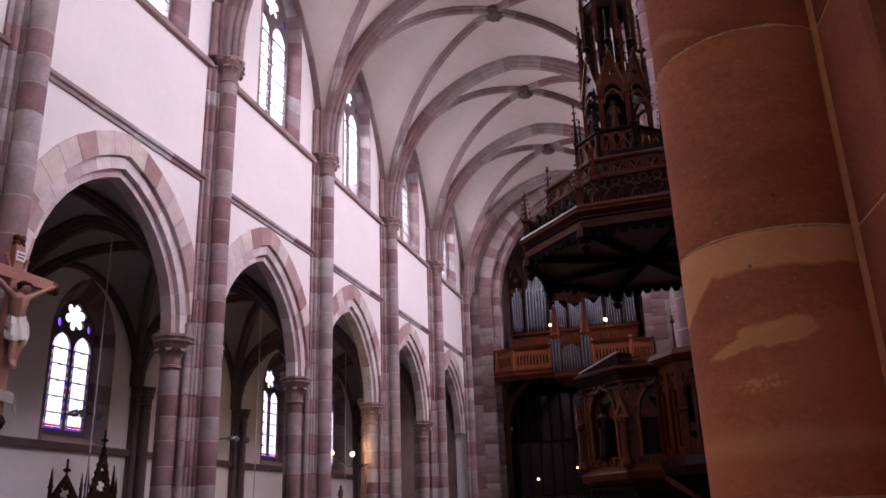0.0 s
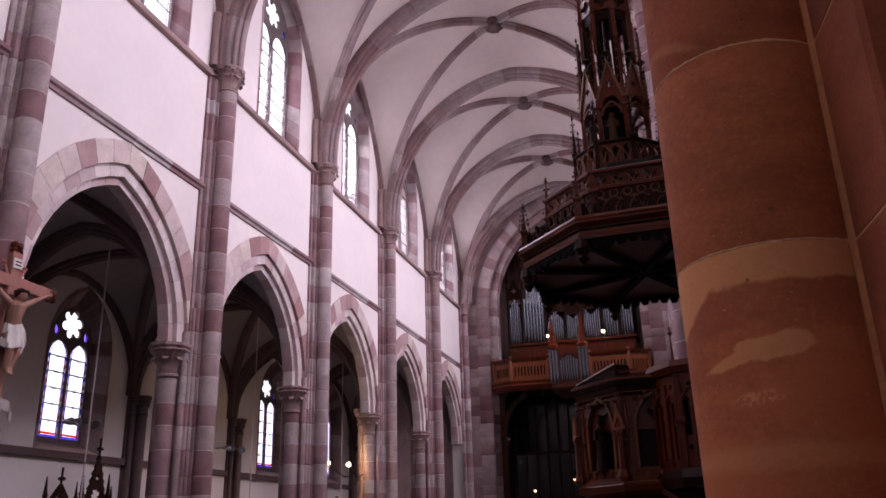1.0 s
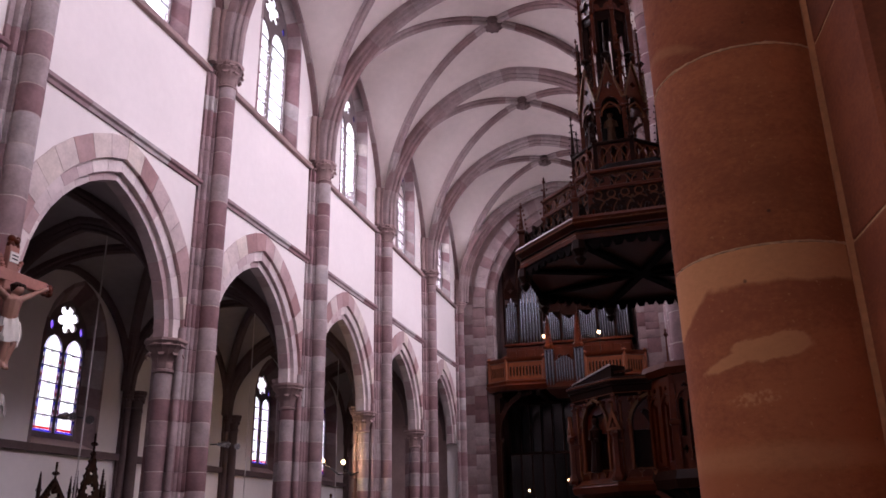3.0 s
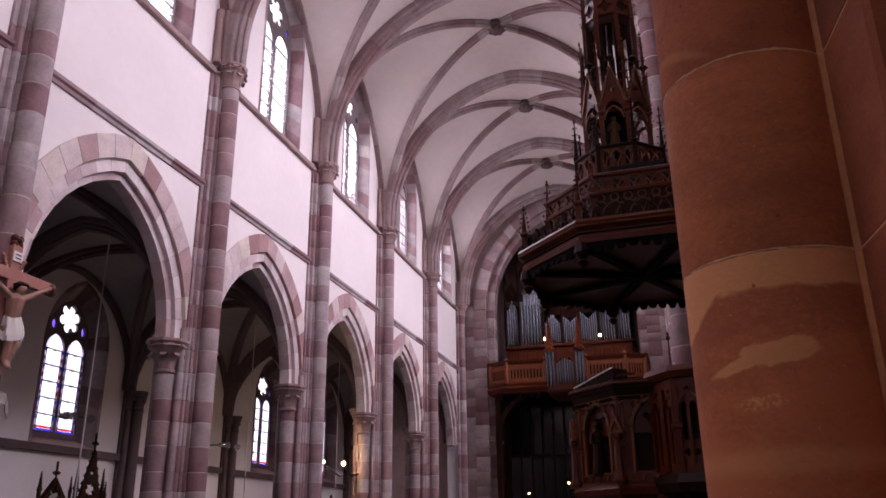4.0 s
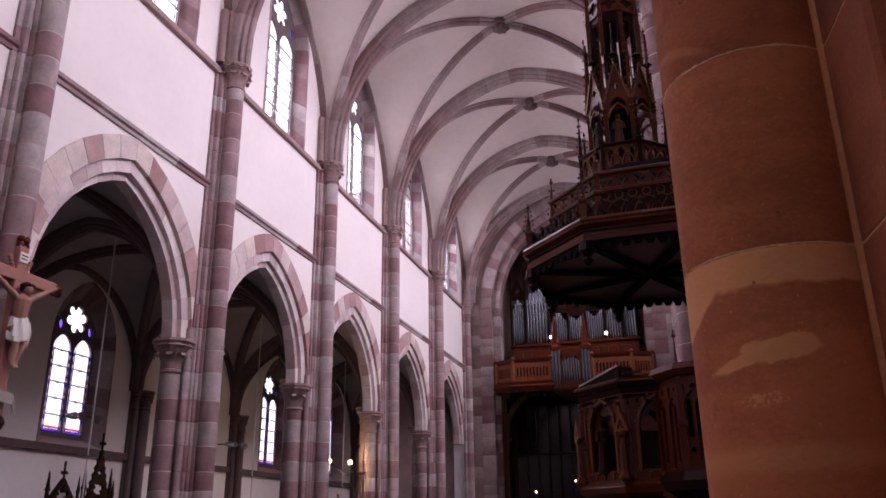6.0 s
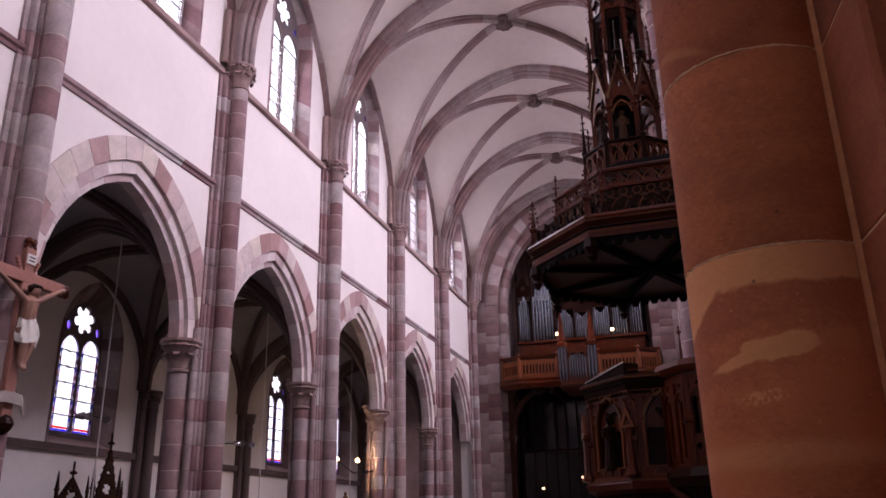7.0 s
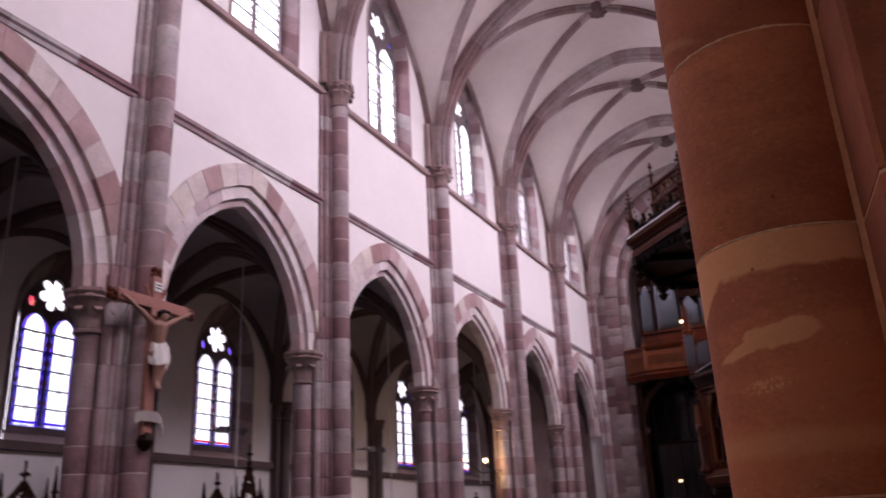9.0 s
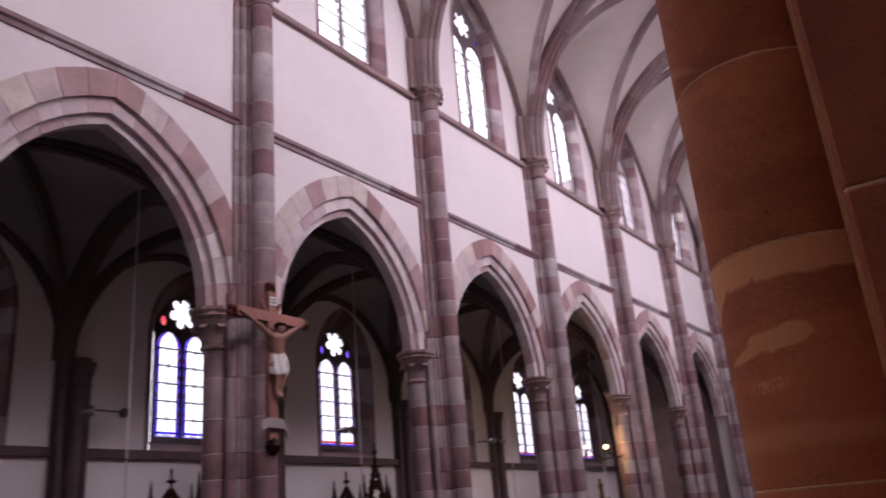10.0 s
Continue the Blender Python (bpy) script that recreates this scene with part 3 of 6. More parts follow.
SHAFT_R = 0.218
pier_meshes = dict(
    shaft=course_mesh("shaft_drum", circle(0.32, 0, SHAFT_R, 18)),
    backing=course_mesh("pilaster_block", [(-0.02, -0.48), (0.06, -0.48), (0.06, -0.38), (0.10, -0.38), (0.15, -0.355), (0.17, -0.31), (0.15, -0.265), (0.12, -0.24), (0.20, -0.22), (0.20, 0.22), (0.12, 0.24), (0.15, 0.265), (0.17, 0.31), (0.15, 0.355), (0.10, 0.38), (0.06, 0.38), (0.06, 0.48), (-0.02, 0.48)]),
    core=course_mesh("pier_block", [(-0.64, -0.50), (-0.12, -0.50), (-0.12, -0.52), (0.025, -0.52), (0.025, 0.52), (-0.12, 0.52), (-0.12, 0.50), (-0.64, 0.50)]),
    south=course_mesh("column_drum", circle(-0.31, -0.58, 0.20, 16)),
    north=course_mesh("column_drum", circle(-0.31, 0.58, 0.20, 16)),
    roll_s=course_mesh("roll_block", circle(-0.01, -0.50, 0.075, 10)),
    roll_n=course_mesh("roll_block", circle(-0.01, 0.50, 0.075, 10)),
    angle_s=course_mesh("angle_roll_block", circle(0.055, -0.375, 0.062, 10)),
    angle_n=course_mesh("angle_roll_block", circle(0.055, 0.375, 0.062, 10)),
    rear_s=course_mesh("rear_roll_block", circle(-0.60, -0.50, 0.07, 10)),
    rear_n=course_mesh("rear_roll_block", circle(-0.60, 0.50, 0.07, 10)),
    aisle=course_mesh("aisle_shaft_drum", circle(-0.72, 0, 0.21, 14)),
)


def pier(side, y, seed):
    rnd = random.Random(seed)
    p = thing("pier", "banded red and grey sandstone pier with a tall nave shaft", "pier", "piers of the nave arcade")
    p.matrix_world = side_pose(side, y)
    beds = bedding(rnd, CAP + 1)
    stack(p, "pier_block", pier_meshes["core"], 0.35, IMPOST - 0.02, beds, rnd)
    stack(p, "column_drum", pier_meshes["south"], 0.5, IMPOST - 0.62, beds, rnd)
    stack(p, "column_drum", pier_meshes["north"], 0.5, IMPOST - 0.62, beds, rnd)
    stack(p, "roll_block", pier_meshes["roll_s"], 0.5, IMPOST + 0.3, beds, rnd)
    stack(p, "roll_block", pier_meshes["roll_n"], 0.5, IMPOST + 0.3, beds, rnd)
    for key in ("angle_s", "angle_n"):
        stack(p, "angle_roll_block", pier_meshes[key], 0.5, IMPOST + 0.9, beds, rnd)
    for key in ("rear_s", "rear_n"):
        stack(p, "rear_roll_block", pier_meshes[key], 0.5, IMPOST - 0.05, beds, rnd)
    stack(p, "aisle_shaft_drum", pier_meshes["aisle"], 0.4, 5.4, beds, rnd)
    stack(p, "pilaster_block", pier_meshes["backing"], 0.4, CAP - 0.25, beds, rnd)
    stack(p, "shaft_drum", pier_meshes["shaft"], 0.5, CAP - 0.60, beds, rnd)
    for nm, v, u, r, top in (("shaft_bedding", 0.32, 0, SHAFT_R, CAP - 0.62), ("column_bedding", -0.31, -0.58, 0.20, IMPOST - 0.64), ("column_bedding", -0.31, 0.58, 0.20, IMPOST - 0.64)):
        part(nm, add_turned(bmesh.new(), v, u, [(r * 0.991, 0.5), (r * 0.991, top)], 18 if u == 0 else 16), mortar, p, "pale mortar in the joints")
    base = add_prism(bmesh.new(), [(-1.0, -0.5), (-0.6, -0.95), (-0.1, -0.95), (0.35, -0.6), (0.5, -0.3), (0.5, 0.3), (0.35, 0.6), (-0.1, 0.95), (-0.6, 0.95), (-1.0, 0.5)], [(0.0, 1.03), (0.25, 1.03), (0.35, 0.96), (0.5, 0.93)])
    part("base", base, stone_plain, p)
    for u in (-0.60, 0.60):
        capital_part(p, "arch_capital", -0.31, u, 0.205, IMPOST, 0.66, 2.02)
    capital_part(p, "shaft_capital", 0.30, 0, SHAFT_R, CAP, 0.62, 1.6)
    part("aisle_capital", capital(bmesh.new(), -0.72, 0, 0.21, 5.92, 0.5, 1.6), stone_plain, p)
    # clustered springers above the shaft capital
    sp = bmesh.new()
    for v, u, r in ((0.30, 0, 0.18), (0.20, 0.20, 0.12), (0.20, -0.20, 0.12), (0.05, 0.34, 0.1), (0.05, -0.34, 0.1)):
        add_turned(sp, v, u, [(r * 1.15, CAP), (r * 1.15, CAP + 0.08), (r, CAP + 0.12), (r, SPRING + 1.3)], 10)
    part("springer", sp, stone_plain, p, smooth=True)
    return p


def voussoirs(parent, name, r0, r1, v0, v1, half, rise, spring, n, mat=None):
    """Wedge stones of a pointed arch between two radii grown from its inner line."""
    r = (half * half + rise * rise) / (2 * half)
    c = r - half
    for s in (-1, 1):
        def end(rad):
            return math.acos(c / rad)
        for i in range(n):
            bm = bmesh.new()
            ring = []
            for k, e in ((i, 0.0007), (i + 1, -0.0007)):
                for rad in (r + r0, r + r1):
                    a = end(rad) * k / n + e
                    ring.append((s * (rad * math.cos(a) - c), spring + rad * math.sin(a)))
            q = [ring[0], ring[1], ring[3], ring[2]]
            b = 0.007
            cu, cz = sum(p[0] for p in q) / 4, sum(p[1] for p in q) / 4
            lay = [(v0, 1.0), (v1 - b, 1.0), (v1, 1 - b * 2.2)]
            rings = [[bm.verts.new((v, cu + (u - cu) * f, cz + (z - cz) * f)) for u, z in q] for v, f in lay]
            for g, h in zip(rings, rings[1:]):
                for m in range(4):
                    bm.faces.new((g[m], g[(m + 1) % 4], h[(m + 1) % 4], h[m]))
            bm.faces.new(rings[0]), bm.faces.new(rings[-1])
            part(name, bm, mat or stone, parent)


def arcade_arch():
    p = thing("arcade_arch", "pointed arch of red, grey and cream sandstone voussoirs", "arch", "arches of the nave arcade")
    voussoirs(p, "outer_voussoir", 0.42, 0.91, -WALL - 0.02, 0.02, HALF, RISE, IMPOST, 9, arch_stone)
    voussoirs(p, "middle_voussoir", 0.16, 0.44, -0.56, -0.07, HALF, RISE, IMPOST, 9, pale_arch_stone)
    voussoirs(p, "inner_voussoir", 0.0, 0.18, -0.45, -0.18, HALF, RISE, IMPOST, 9, pale_arch_stone)
    return p


def aisle_respond():
    """A cluster of three shafts on a stepped backing, with leafy capitals under the springing."""
    p = thing("aisle_respond", "sandstone half pier on the aisle wall, shade in its colour", "pilaster", "responds of the aisle wall")
    back = add_box(bmesh.new(), -AISLE - 0.02, -AISLE + 0.08, -0.40, 0.40, 0, 5.9, 0.01)
    add_box(back, -AISLE + 0.08, -AISLE + 0.17, -0.22, 0.22, 0, 5.9, 0.01)
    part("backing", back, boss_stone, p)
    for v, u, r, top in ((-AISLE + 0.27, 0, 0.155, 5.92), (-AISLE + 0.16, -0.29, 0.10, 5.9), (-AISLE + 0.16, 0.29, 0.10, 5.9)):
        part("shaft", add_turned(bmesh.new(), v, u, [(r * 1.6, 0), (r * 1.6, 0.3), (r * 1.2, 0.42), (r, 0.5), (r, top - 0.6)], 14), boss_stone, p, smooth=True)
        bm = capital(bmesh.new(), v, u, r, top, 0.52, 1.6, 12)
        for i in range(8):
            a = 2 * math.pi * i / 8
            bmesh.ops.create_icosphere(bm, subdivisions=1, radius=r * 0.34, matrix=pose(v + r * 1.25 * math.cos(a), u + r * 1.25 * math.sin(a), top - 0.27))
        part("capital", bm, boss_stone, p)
    return p


def aisle_ledge():
    bm = bmesh.new()
    add_prism(bm, [(-AISLE - 0.02, -3.0), (-AISLE + 0.14, -3.0), (-AISLE + 0.14, 3.0), (-AISLE - 0.02, 3.0)], [(3.79, 0.999), (3.84, 1), (3.91, 1), (3.99, 0.997)])
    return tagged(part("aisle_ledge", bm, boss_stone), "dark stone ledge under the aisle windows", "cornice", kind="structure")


def set_out(proto, ks, offset=0.5, sides=("left", "right")):
    first = True
    for side in sides:
        for k in ks:
            m = side_pose(side, Y0 + (k + offset) * BAY)
            if proto.name.split(".")[0] in ("aisle_ledge", "aisle_window", "aisle_surround"):
                m = m @ pose(0, AO, 0)
            if proto.name.startswith(("clerestory_window", "clerestory_surround")):
                m = m @ pose(0, CO, 0)
            if proto.name.startswith("aisle_respond"):
                m = m @ pose(0, 0.25, 0)
            if first:
                proto.matrix_world, first = m, False
            else:
                copy_thing(proto, m)


bays = range(FIRST, LAST)
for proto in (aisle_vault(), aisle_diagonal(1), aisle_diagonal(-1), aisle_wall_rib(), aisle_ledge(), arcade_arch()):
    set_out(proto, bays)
set_out(aisle_transverse(), range(FIRST, LAST + 1), 0)
set_out(aisle_respond(), range(FIRST, LAST + 1), 0)
for k in range(FIRST, LAST):
    pier("left", Y0 + k * BAY, 100 + k)
for k in (1, 2, 3, 4):
    pier("right", Y0 + k * BAY, 200 + k)


# ---- windows ----
def glass(name, colour, clear=0.9):
    m = bpy.data.materials.new(name)
    m.use_nodes = True
    n, l = m.node_tree.nodes, m.node_tree.links
    n.remove(n["Principled BSDF"])
    tr = n.new("ShaderNodeBsdfTransparent")
    gl = n.new("ShaderNodeBsdfTranslucent")
    ns = n.new("ShaderNodeTexVoronoi")
    ns.inputs["Scale"].default_value = 7.0
    geo = n.new("ShaderNodeNewGeometry")
    l.new(geo.outputs["Position"], ns.inputs["Vector"])
    mx = n.new("ShaderNodeMix")
    mx.data_type = "RGBA"
    mx.inputs[0].default_value = 0.10
    mx.inputs[6].default_value = (*colour, 1)
    l.new(ns.outputs["Color"], mx.inputs[7])
    l.new(mx.outputs[2], tr.inputs[0])
    l.new(mx.outputs[2], gl.inputs[0])
    mix = n.new("ShaderNodeMixShader")
    mix.inputs[0].default_value = clear
    l.new(gl.outputs[0], mix.inputs[1])
    l.new(tr.outputs[0], mix.inputs[2])
    l.new(mix.outputs[0], n["Material Output"].inputs[0])
    return m


pale_glass = glass("pale_leaded_glass", (0.93, 0.94, 0.95))
grisaille_glass = glass("grisaille_glass", (0.90, 0.92, 0.97), 0.6)
violet_glass = glass("violet_glass", (0.16, 0.07, 0.75))
red_glass = glass("red_glass", (0.75, 0.05, 0.04))
amber_glass = glass("amber_glass", (0.95, 0.62, 0.25))
lilac_glass = glass("lilac_glass", (0.31, 0.22, 0.80))
rose_glass = glass("rose_glass", (0.50, 0.07, 0.09))
pearl_glass = glass("pearl_glass", (0.74, 0.70, 0.84))
blue_glass = glass("blue_glass", (0.12, 0.15, 0.75))
tracery_stone = material("dark_tracery_stone", (0.16, 0.12, 0.12), 0.85, grain=12, amount=0.3)


def plate(bm, outer, holes, v0, v1):
    """A flat plate in the (u, z) plane with holes, from v0 to v1."""
    flat = bmesh.new()
    for loop in [outer] + holes:
        vs = [flat.verts.new((0, u, z)) for u, z in loop]
        for i in range(len(vs)):
            flat.edges.new((vs[i], vs[(i + 1) % len(vs)]))
    bmesh.ops.triangle_fill(flat, use_beauty=True, use_dissolve=False, edges=flat.edges[:])
    flat.verts.index_update()
    co = [(v.co.y, v.co.z) for v in flat.verts]
    tris = [[v.index for v in f.verts] for f in flat.faces]
    flat.free()
    for v in (v0, v1):
        vs = [bm.verts.new((v, u, z)) for u, z in co]
        for t in tris:
            bm.faces.new([vs[i] for i in t])
    for loop in [outer] + holes:
        a = [bm.verts.new((v0, u, z)) for u, z in loop]
        b = [bm.verts.new((v1, u, z)) for u, z in loop]
        for i in range(len(loop)):
            j = (i + 1) % len(loop)
            bm.faces.new((a[i], a[j], b[j], b[i]))
    bmesh.ops.remove_doubles(bm, verts=bm.verts, dist=0.0005)
    return bm


def lancet_loop(c, half, sill, spring, rise, n=6):
    return [(c - half, sill)] + [(c + u, spring + z) for u, z in pointed(half, rise, n)] + [(c + half, sill)]


def foil_loop(cu, cz, r, lobes=6, n=6, turn=0.25):
    pts = []
    for i in range(lobes):
        a = 2 * math.pi * (i + turn) / lobes
        for j in range(n):
            b = a + (j / (n - 1) - 0.5) * math.pi * 1.3
            pts.append((cu + 0.66 * r * math.cos(a) + 0.31 * r * math.cos(b), cz + 0.66 * r * math.sin(a) + 0.31 * r * math.sin(b)))
    return pts


def pane(bm, loop, v):
    bm.faces.new([bm.verts.new((v, u, z)) for u, z in loop])
    return bm


def gothic_window(name, label, v, half, sill, spring, rise, bars, lower=None, foil_r=0.5, foil_glass=None, side_glass=None, border=None):
    """Two lancets under a foil: stone tracery, panes, lead cames and iron bars."""
    w = thing(name, label, "window", "windows of the church")
    gap, edge = 0.045, 0.055
    bar = 0.016 if lower else 0.007
    lh = (half - gap - edge) / 2
    cu = (gap + lh)
    l_spring, l_rise = spring - foil_r * 0.95, lh * 1.22
    loops = [lancet_loop(s * cu, lh, sill + 0.1, l_spring, l_rise) for s in (-1, 1)]
    fz = l_spring + l_rise + foil_r * 1.17
    foil = foil_loop(0, fz, foil_r)
    eyes = [[(s * half * 0.71 + 0.10 * math.cos(a), l_spring + l_rise + 0.27 + 0.15 * math.sin(a)) for a in [2 * math.pi * i / 6 for i in range(6)]] for s in (-1, 1)]
    outer = lancet_loop(0, half, sill - 0.14, spring, rise, 9)
    part("tracery", plate(bmesh.new(), outer, loops + [foil] + eyes, v - 0.035, v + 0.035), tracery_stone, w)
    for s, lp in zip((-1, 1), loops):
        p = part("pane", pane(bmesh.new(), lp, v), pale_glass, w)
        p.visible_shadow = False
        cames = bmesh.new()
        z = sill + 0.1
        zs = np.linspace(sill + 0.1, l_spring, bars + 1)
        for z in zs[1:]:
            add_box(cames, v - 0.02, v + 0.025, s * cu - lh, s * cu + lh, z - bar, z + bar)
        for q in (-1, 1):
            add_box(cames, v - 0.01, v + 0.014, s * cu + q * lh * 0.80 - 0.008, s * cu + q * lh * 0.80 + 0.008, sill + 0.12, l_spring)
        for z0, z1 in zip(zs, zs[1:]):
            for q in (-1, 1):
                for f in (0.5,):
                    z = z0 + (z1 - z0) * f
                    add_box(cames, v - 0.01, v + 0.014, s * cu + q * lh * 0.9 - lh * 0.11, s * cu + q * lh * 0.9 + lh * 0.11, z - 0.007, z + 0.007)
            if not lower:
                continue
            zm, rr = (z0 + z1) / 2, lh * 0.42
            ring = [(s * cu + rr * math.cos(a), zm + rr * 1.25 * math.sin(a)) for a in [2 * math.pi * i / 10 for i in range(11)]]
            for (ua, za), (ub, zb) in zip(ring, ring[1:]):
                d = Vector((0, ub - ua, zb - za)).normalized() * 0.011
                bm_q = [(v + 0.012, ua - d.z, za + d.y), (v + 0.012, ub - d.z, zb + d.y), (v + 0.012, ub + d.z, zb - d.y), (v + 0.012, ua + d.z, za - d.y)]
                cames.faces.new([cames.verts.new(c) for c in bm_q])
        part("cames", cames, lead, w)
        if lower:
            inner = [(s * cu + (u - s * cu) * 0.70, sill + 0.1 + (z - sill - 0.1) * 0.985) for u, z in lp]
            inner = [(u, z + 0.02) for u, z in inner]
            b = part("border_pane", plate(bmesh.new(), lp, [inner], v + 0.010, v + 0.014), border or pearl_glass, w)
            b.visible_shadow = False
            for i in range(9):
                for q in (-1, 1):
                    zc = sill + 0.45 + i * (l_spring - sill - 0.5) / 8
                    b = part("border_pane", box(v + 0.016, v + 0.019, s * cu + q * lh * 0.885 - lh * 0.11, s * cu + q * lh * 0.885 + lh * 0.11, zc - 0.05, zc + 0.05), rose_glass if i % 2 else blue_glass, w)
                    b.visible_shadow = False
            for i, g in enumerate(lower):
                z0 = sill + 0.10 + i * 0.075
                b = part("border_pane", box(v + 0.002, v + 0.008, s * cu - lh, s * cu + lh, z0, z0 + 0.065), g, w)
                b.visible_shadow = False
    p = part("foil_pane", pane(bmesh.new(), foil, v), foil_glass or pale_glass, w)
    p.visible_shadow = False
    for e, g in zip(eyes, side_glass or (violet_glass, violet_glass)):
        p = part("eye_pane", pane(bmesh.new(), e, v), g, w)
        p.visible_shadow = False
    return w


def reveal(name, label, v0, v1, half0, half1, sill0, sill1, spring, rise, n, mat=None):
    """Splayed stone reveal round a window, block by block, from the glass (v0) out to the wall face (v1)."""
    p = thing(name, label, "window surround", "stone window surrounds")
    def line(h, sill, k):
        pr = pointed(h, rise * h / half1, 5)
        side = [(-h, sill + (spring - sill) * i / n) for i in range(n)]
        return side + [(u, spring + z) for u, z in pr] + [(-u, z) for u, z in side[::-1]]
    a, b, c = line(half0, sill0, 0), line(half1, sill1, 1), line(half1 + 0.10, sill1, 2)
    for i in range(len(a) - 1):
        bm = bmesh.new()
        q = [bm.verts.new((v0, a[i][0], a[i][1])), bm.verts.new((v0, a[i + 1][0], a[i + 1][1]))]
        r = [bm.verts.new((v1, b[i][0], b[i][1])), bm.verts.new((v1, b[i + 1][0], b[i + 1][1]))]
        s = [bm.verts.new((v1, c[i][0], c[i][1])), bm.verts.new((v1, c[i + 1][0], c[i + 1][1]))]
        t = [bm.verts.new((v0, c[i][0], c[i][1])), bm.verts.new((v0, c[i + 1][0], c[i + 1][1]))]
        for m, o in ((q, r), (r, s), (s, t), (t, q)):
            bm.faces.new((m[0], m[1], o[1], o[0]))
        bm.faces.new((q[0], r[0], s[0], t[0])), bm.faces.new((q[1], r[1], s[1], t[1]))
        part("reveal_stone", bm, mat or stone, p)
    sill = bmesh.new()
    vs = [sill.verts.new(c) for c in ((v0, -half0, sill0), (v0, half0, sill0), (v1 + 0.06, half1, sill1), (v1 + 0.06, -half1, sill1))]
    lo = [sill.verts.new((c.co.x, c.co.y, sill1 - 0.12)) for c in vs]
    sill.faces.new(vs), sill.faces.new(lo[::-1])
    for i in range(4):
        sill.faces.new((vs[i], vs[(i + 1) % 4], lo[(i + 1) % 4], lo[i]))
    part("sill", sill, stone_plain, p)
    return p


set_out(gothic_window("clerestory_window", "tall twin-lancet clerestory window of pale leaded glass", -0.44, 1.06, 13.10, 16.33, 1.62, 6, None, 0.50, None), bays)
set_out(reveal("clerestory_surround", "splayed red sandstone surround of a clerestory window", -0.50, -0.035, 1.04, 1.22, 13.10, LEDGE + 0.12, 16.3, 1.85, 7), bays)
aw = gothic_window("aisle_window", "bright twin-lancet aisle window with red and violet borders", -AISLE - 0.42, 0.86, 4.3, 7.12, 1.45, 5, (violet_glass, red_glass), 0.46, None, (violet_glass, violet_glass))
set_out(aw, [k for k in bays if k != 0])
aw0 = gothic_window("aisle_window", "bright violet-bordered aisle window with one red eye", -AISLE - 0.42, 0.86, 4.3, 7.12, 1.45, 5, (grisaille_glass, violet_glass), 0.46, None, (red_glass, violet_glass), lilac_glass)
aw0.matrix_world = side_pose("left", Y0 + 0.5 * BAY + AO)
copy_thing(aw, side_pose("right", Y0 + 0.5 * BAY - AO))
set_out(reveal("aisle_surround", "splayed grey sandstone surround of an aisle window", -AISLE - 0.5, -AISLE + 0.015, 0.85, 1.25, 4.3, 4.0, 6.95, 1.75, 5, dim_stone), bays)
# glazing for the added windows of the unseen end wall
sw = gothic_window("added_south_window", "very tall added twin-lancet window of pale glass", -0.4, 1.24, 4.6, 11.3, 2.2, 10, None, 0.55)
sw.matrix_world = pose(SOUTH_X[0], YS, 0, 0, 0, 90)
for x in SOUTH_X[1:]:
    copy_thing(sw, pose(x, YS, 0, 0, 0, 90))
sky_glow = bpy.data.materials.new("overcast_sky")
sky_glow.use_nodes = True
sky_glow.node_tree.nodes["Principled BSDF"].inputs["Base Color"].default_value = (0, 0, 0, 1)
sky_glow.node_tree.nodes["Principled BSDF"].inputs["Emission Color"].default_value = (1.0, 0.98, 1.0, 1)
sky_glow.node_tree.nodes["Principled BSDF"].inputs["Emission Strength"].default_value = 2.2
tagged(part("backdrop", box(-31, -30, -60, 150, 4.5, 62), sky_glow), "plain overcast sky seen through the windows", "sky", kind="structure")


# ---- organ wall ----
OA, OSPR, ORISE = 3.62, 12.6, 5.0
organ_face = lambda u, v, z: (XC + u, YN + v, z)
bm = add_wall(bmesh.new(), XO0 - 0.7 - XC, XO1 + 0.7 - XC, 0, 20.2, 0.05, 1.3, (0, OA + 0.42, 0.0, OSPR, ORISE + 0.5), organ_face)
tagged(part("wall_north", bm, stone_plain), "grey and pink sandstone end wall with a great pointed arch", "wall", kind="structure")
for x0, x1, y0, y1 in ((XC - 5.4, XC - 4.8, YN + 1.31, YN + 8), (XC + 4.8, XC + 5.4, YN + 1.31, YN + 8), (XC - 5.4, XC + 5.4, YN + 8.01, YN + 8.6)):
    tagged(part("tower_wall", box(x0, x1, y0, y1, 0, 20.1), stone_plain), "plain stone wall of the room behind the organ", "wall", kind="structure")

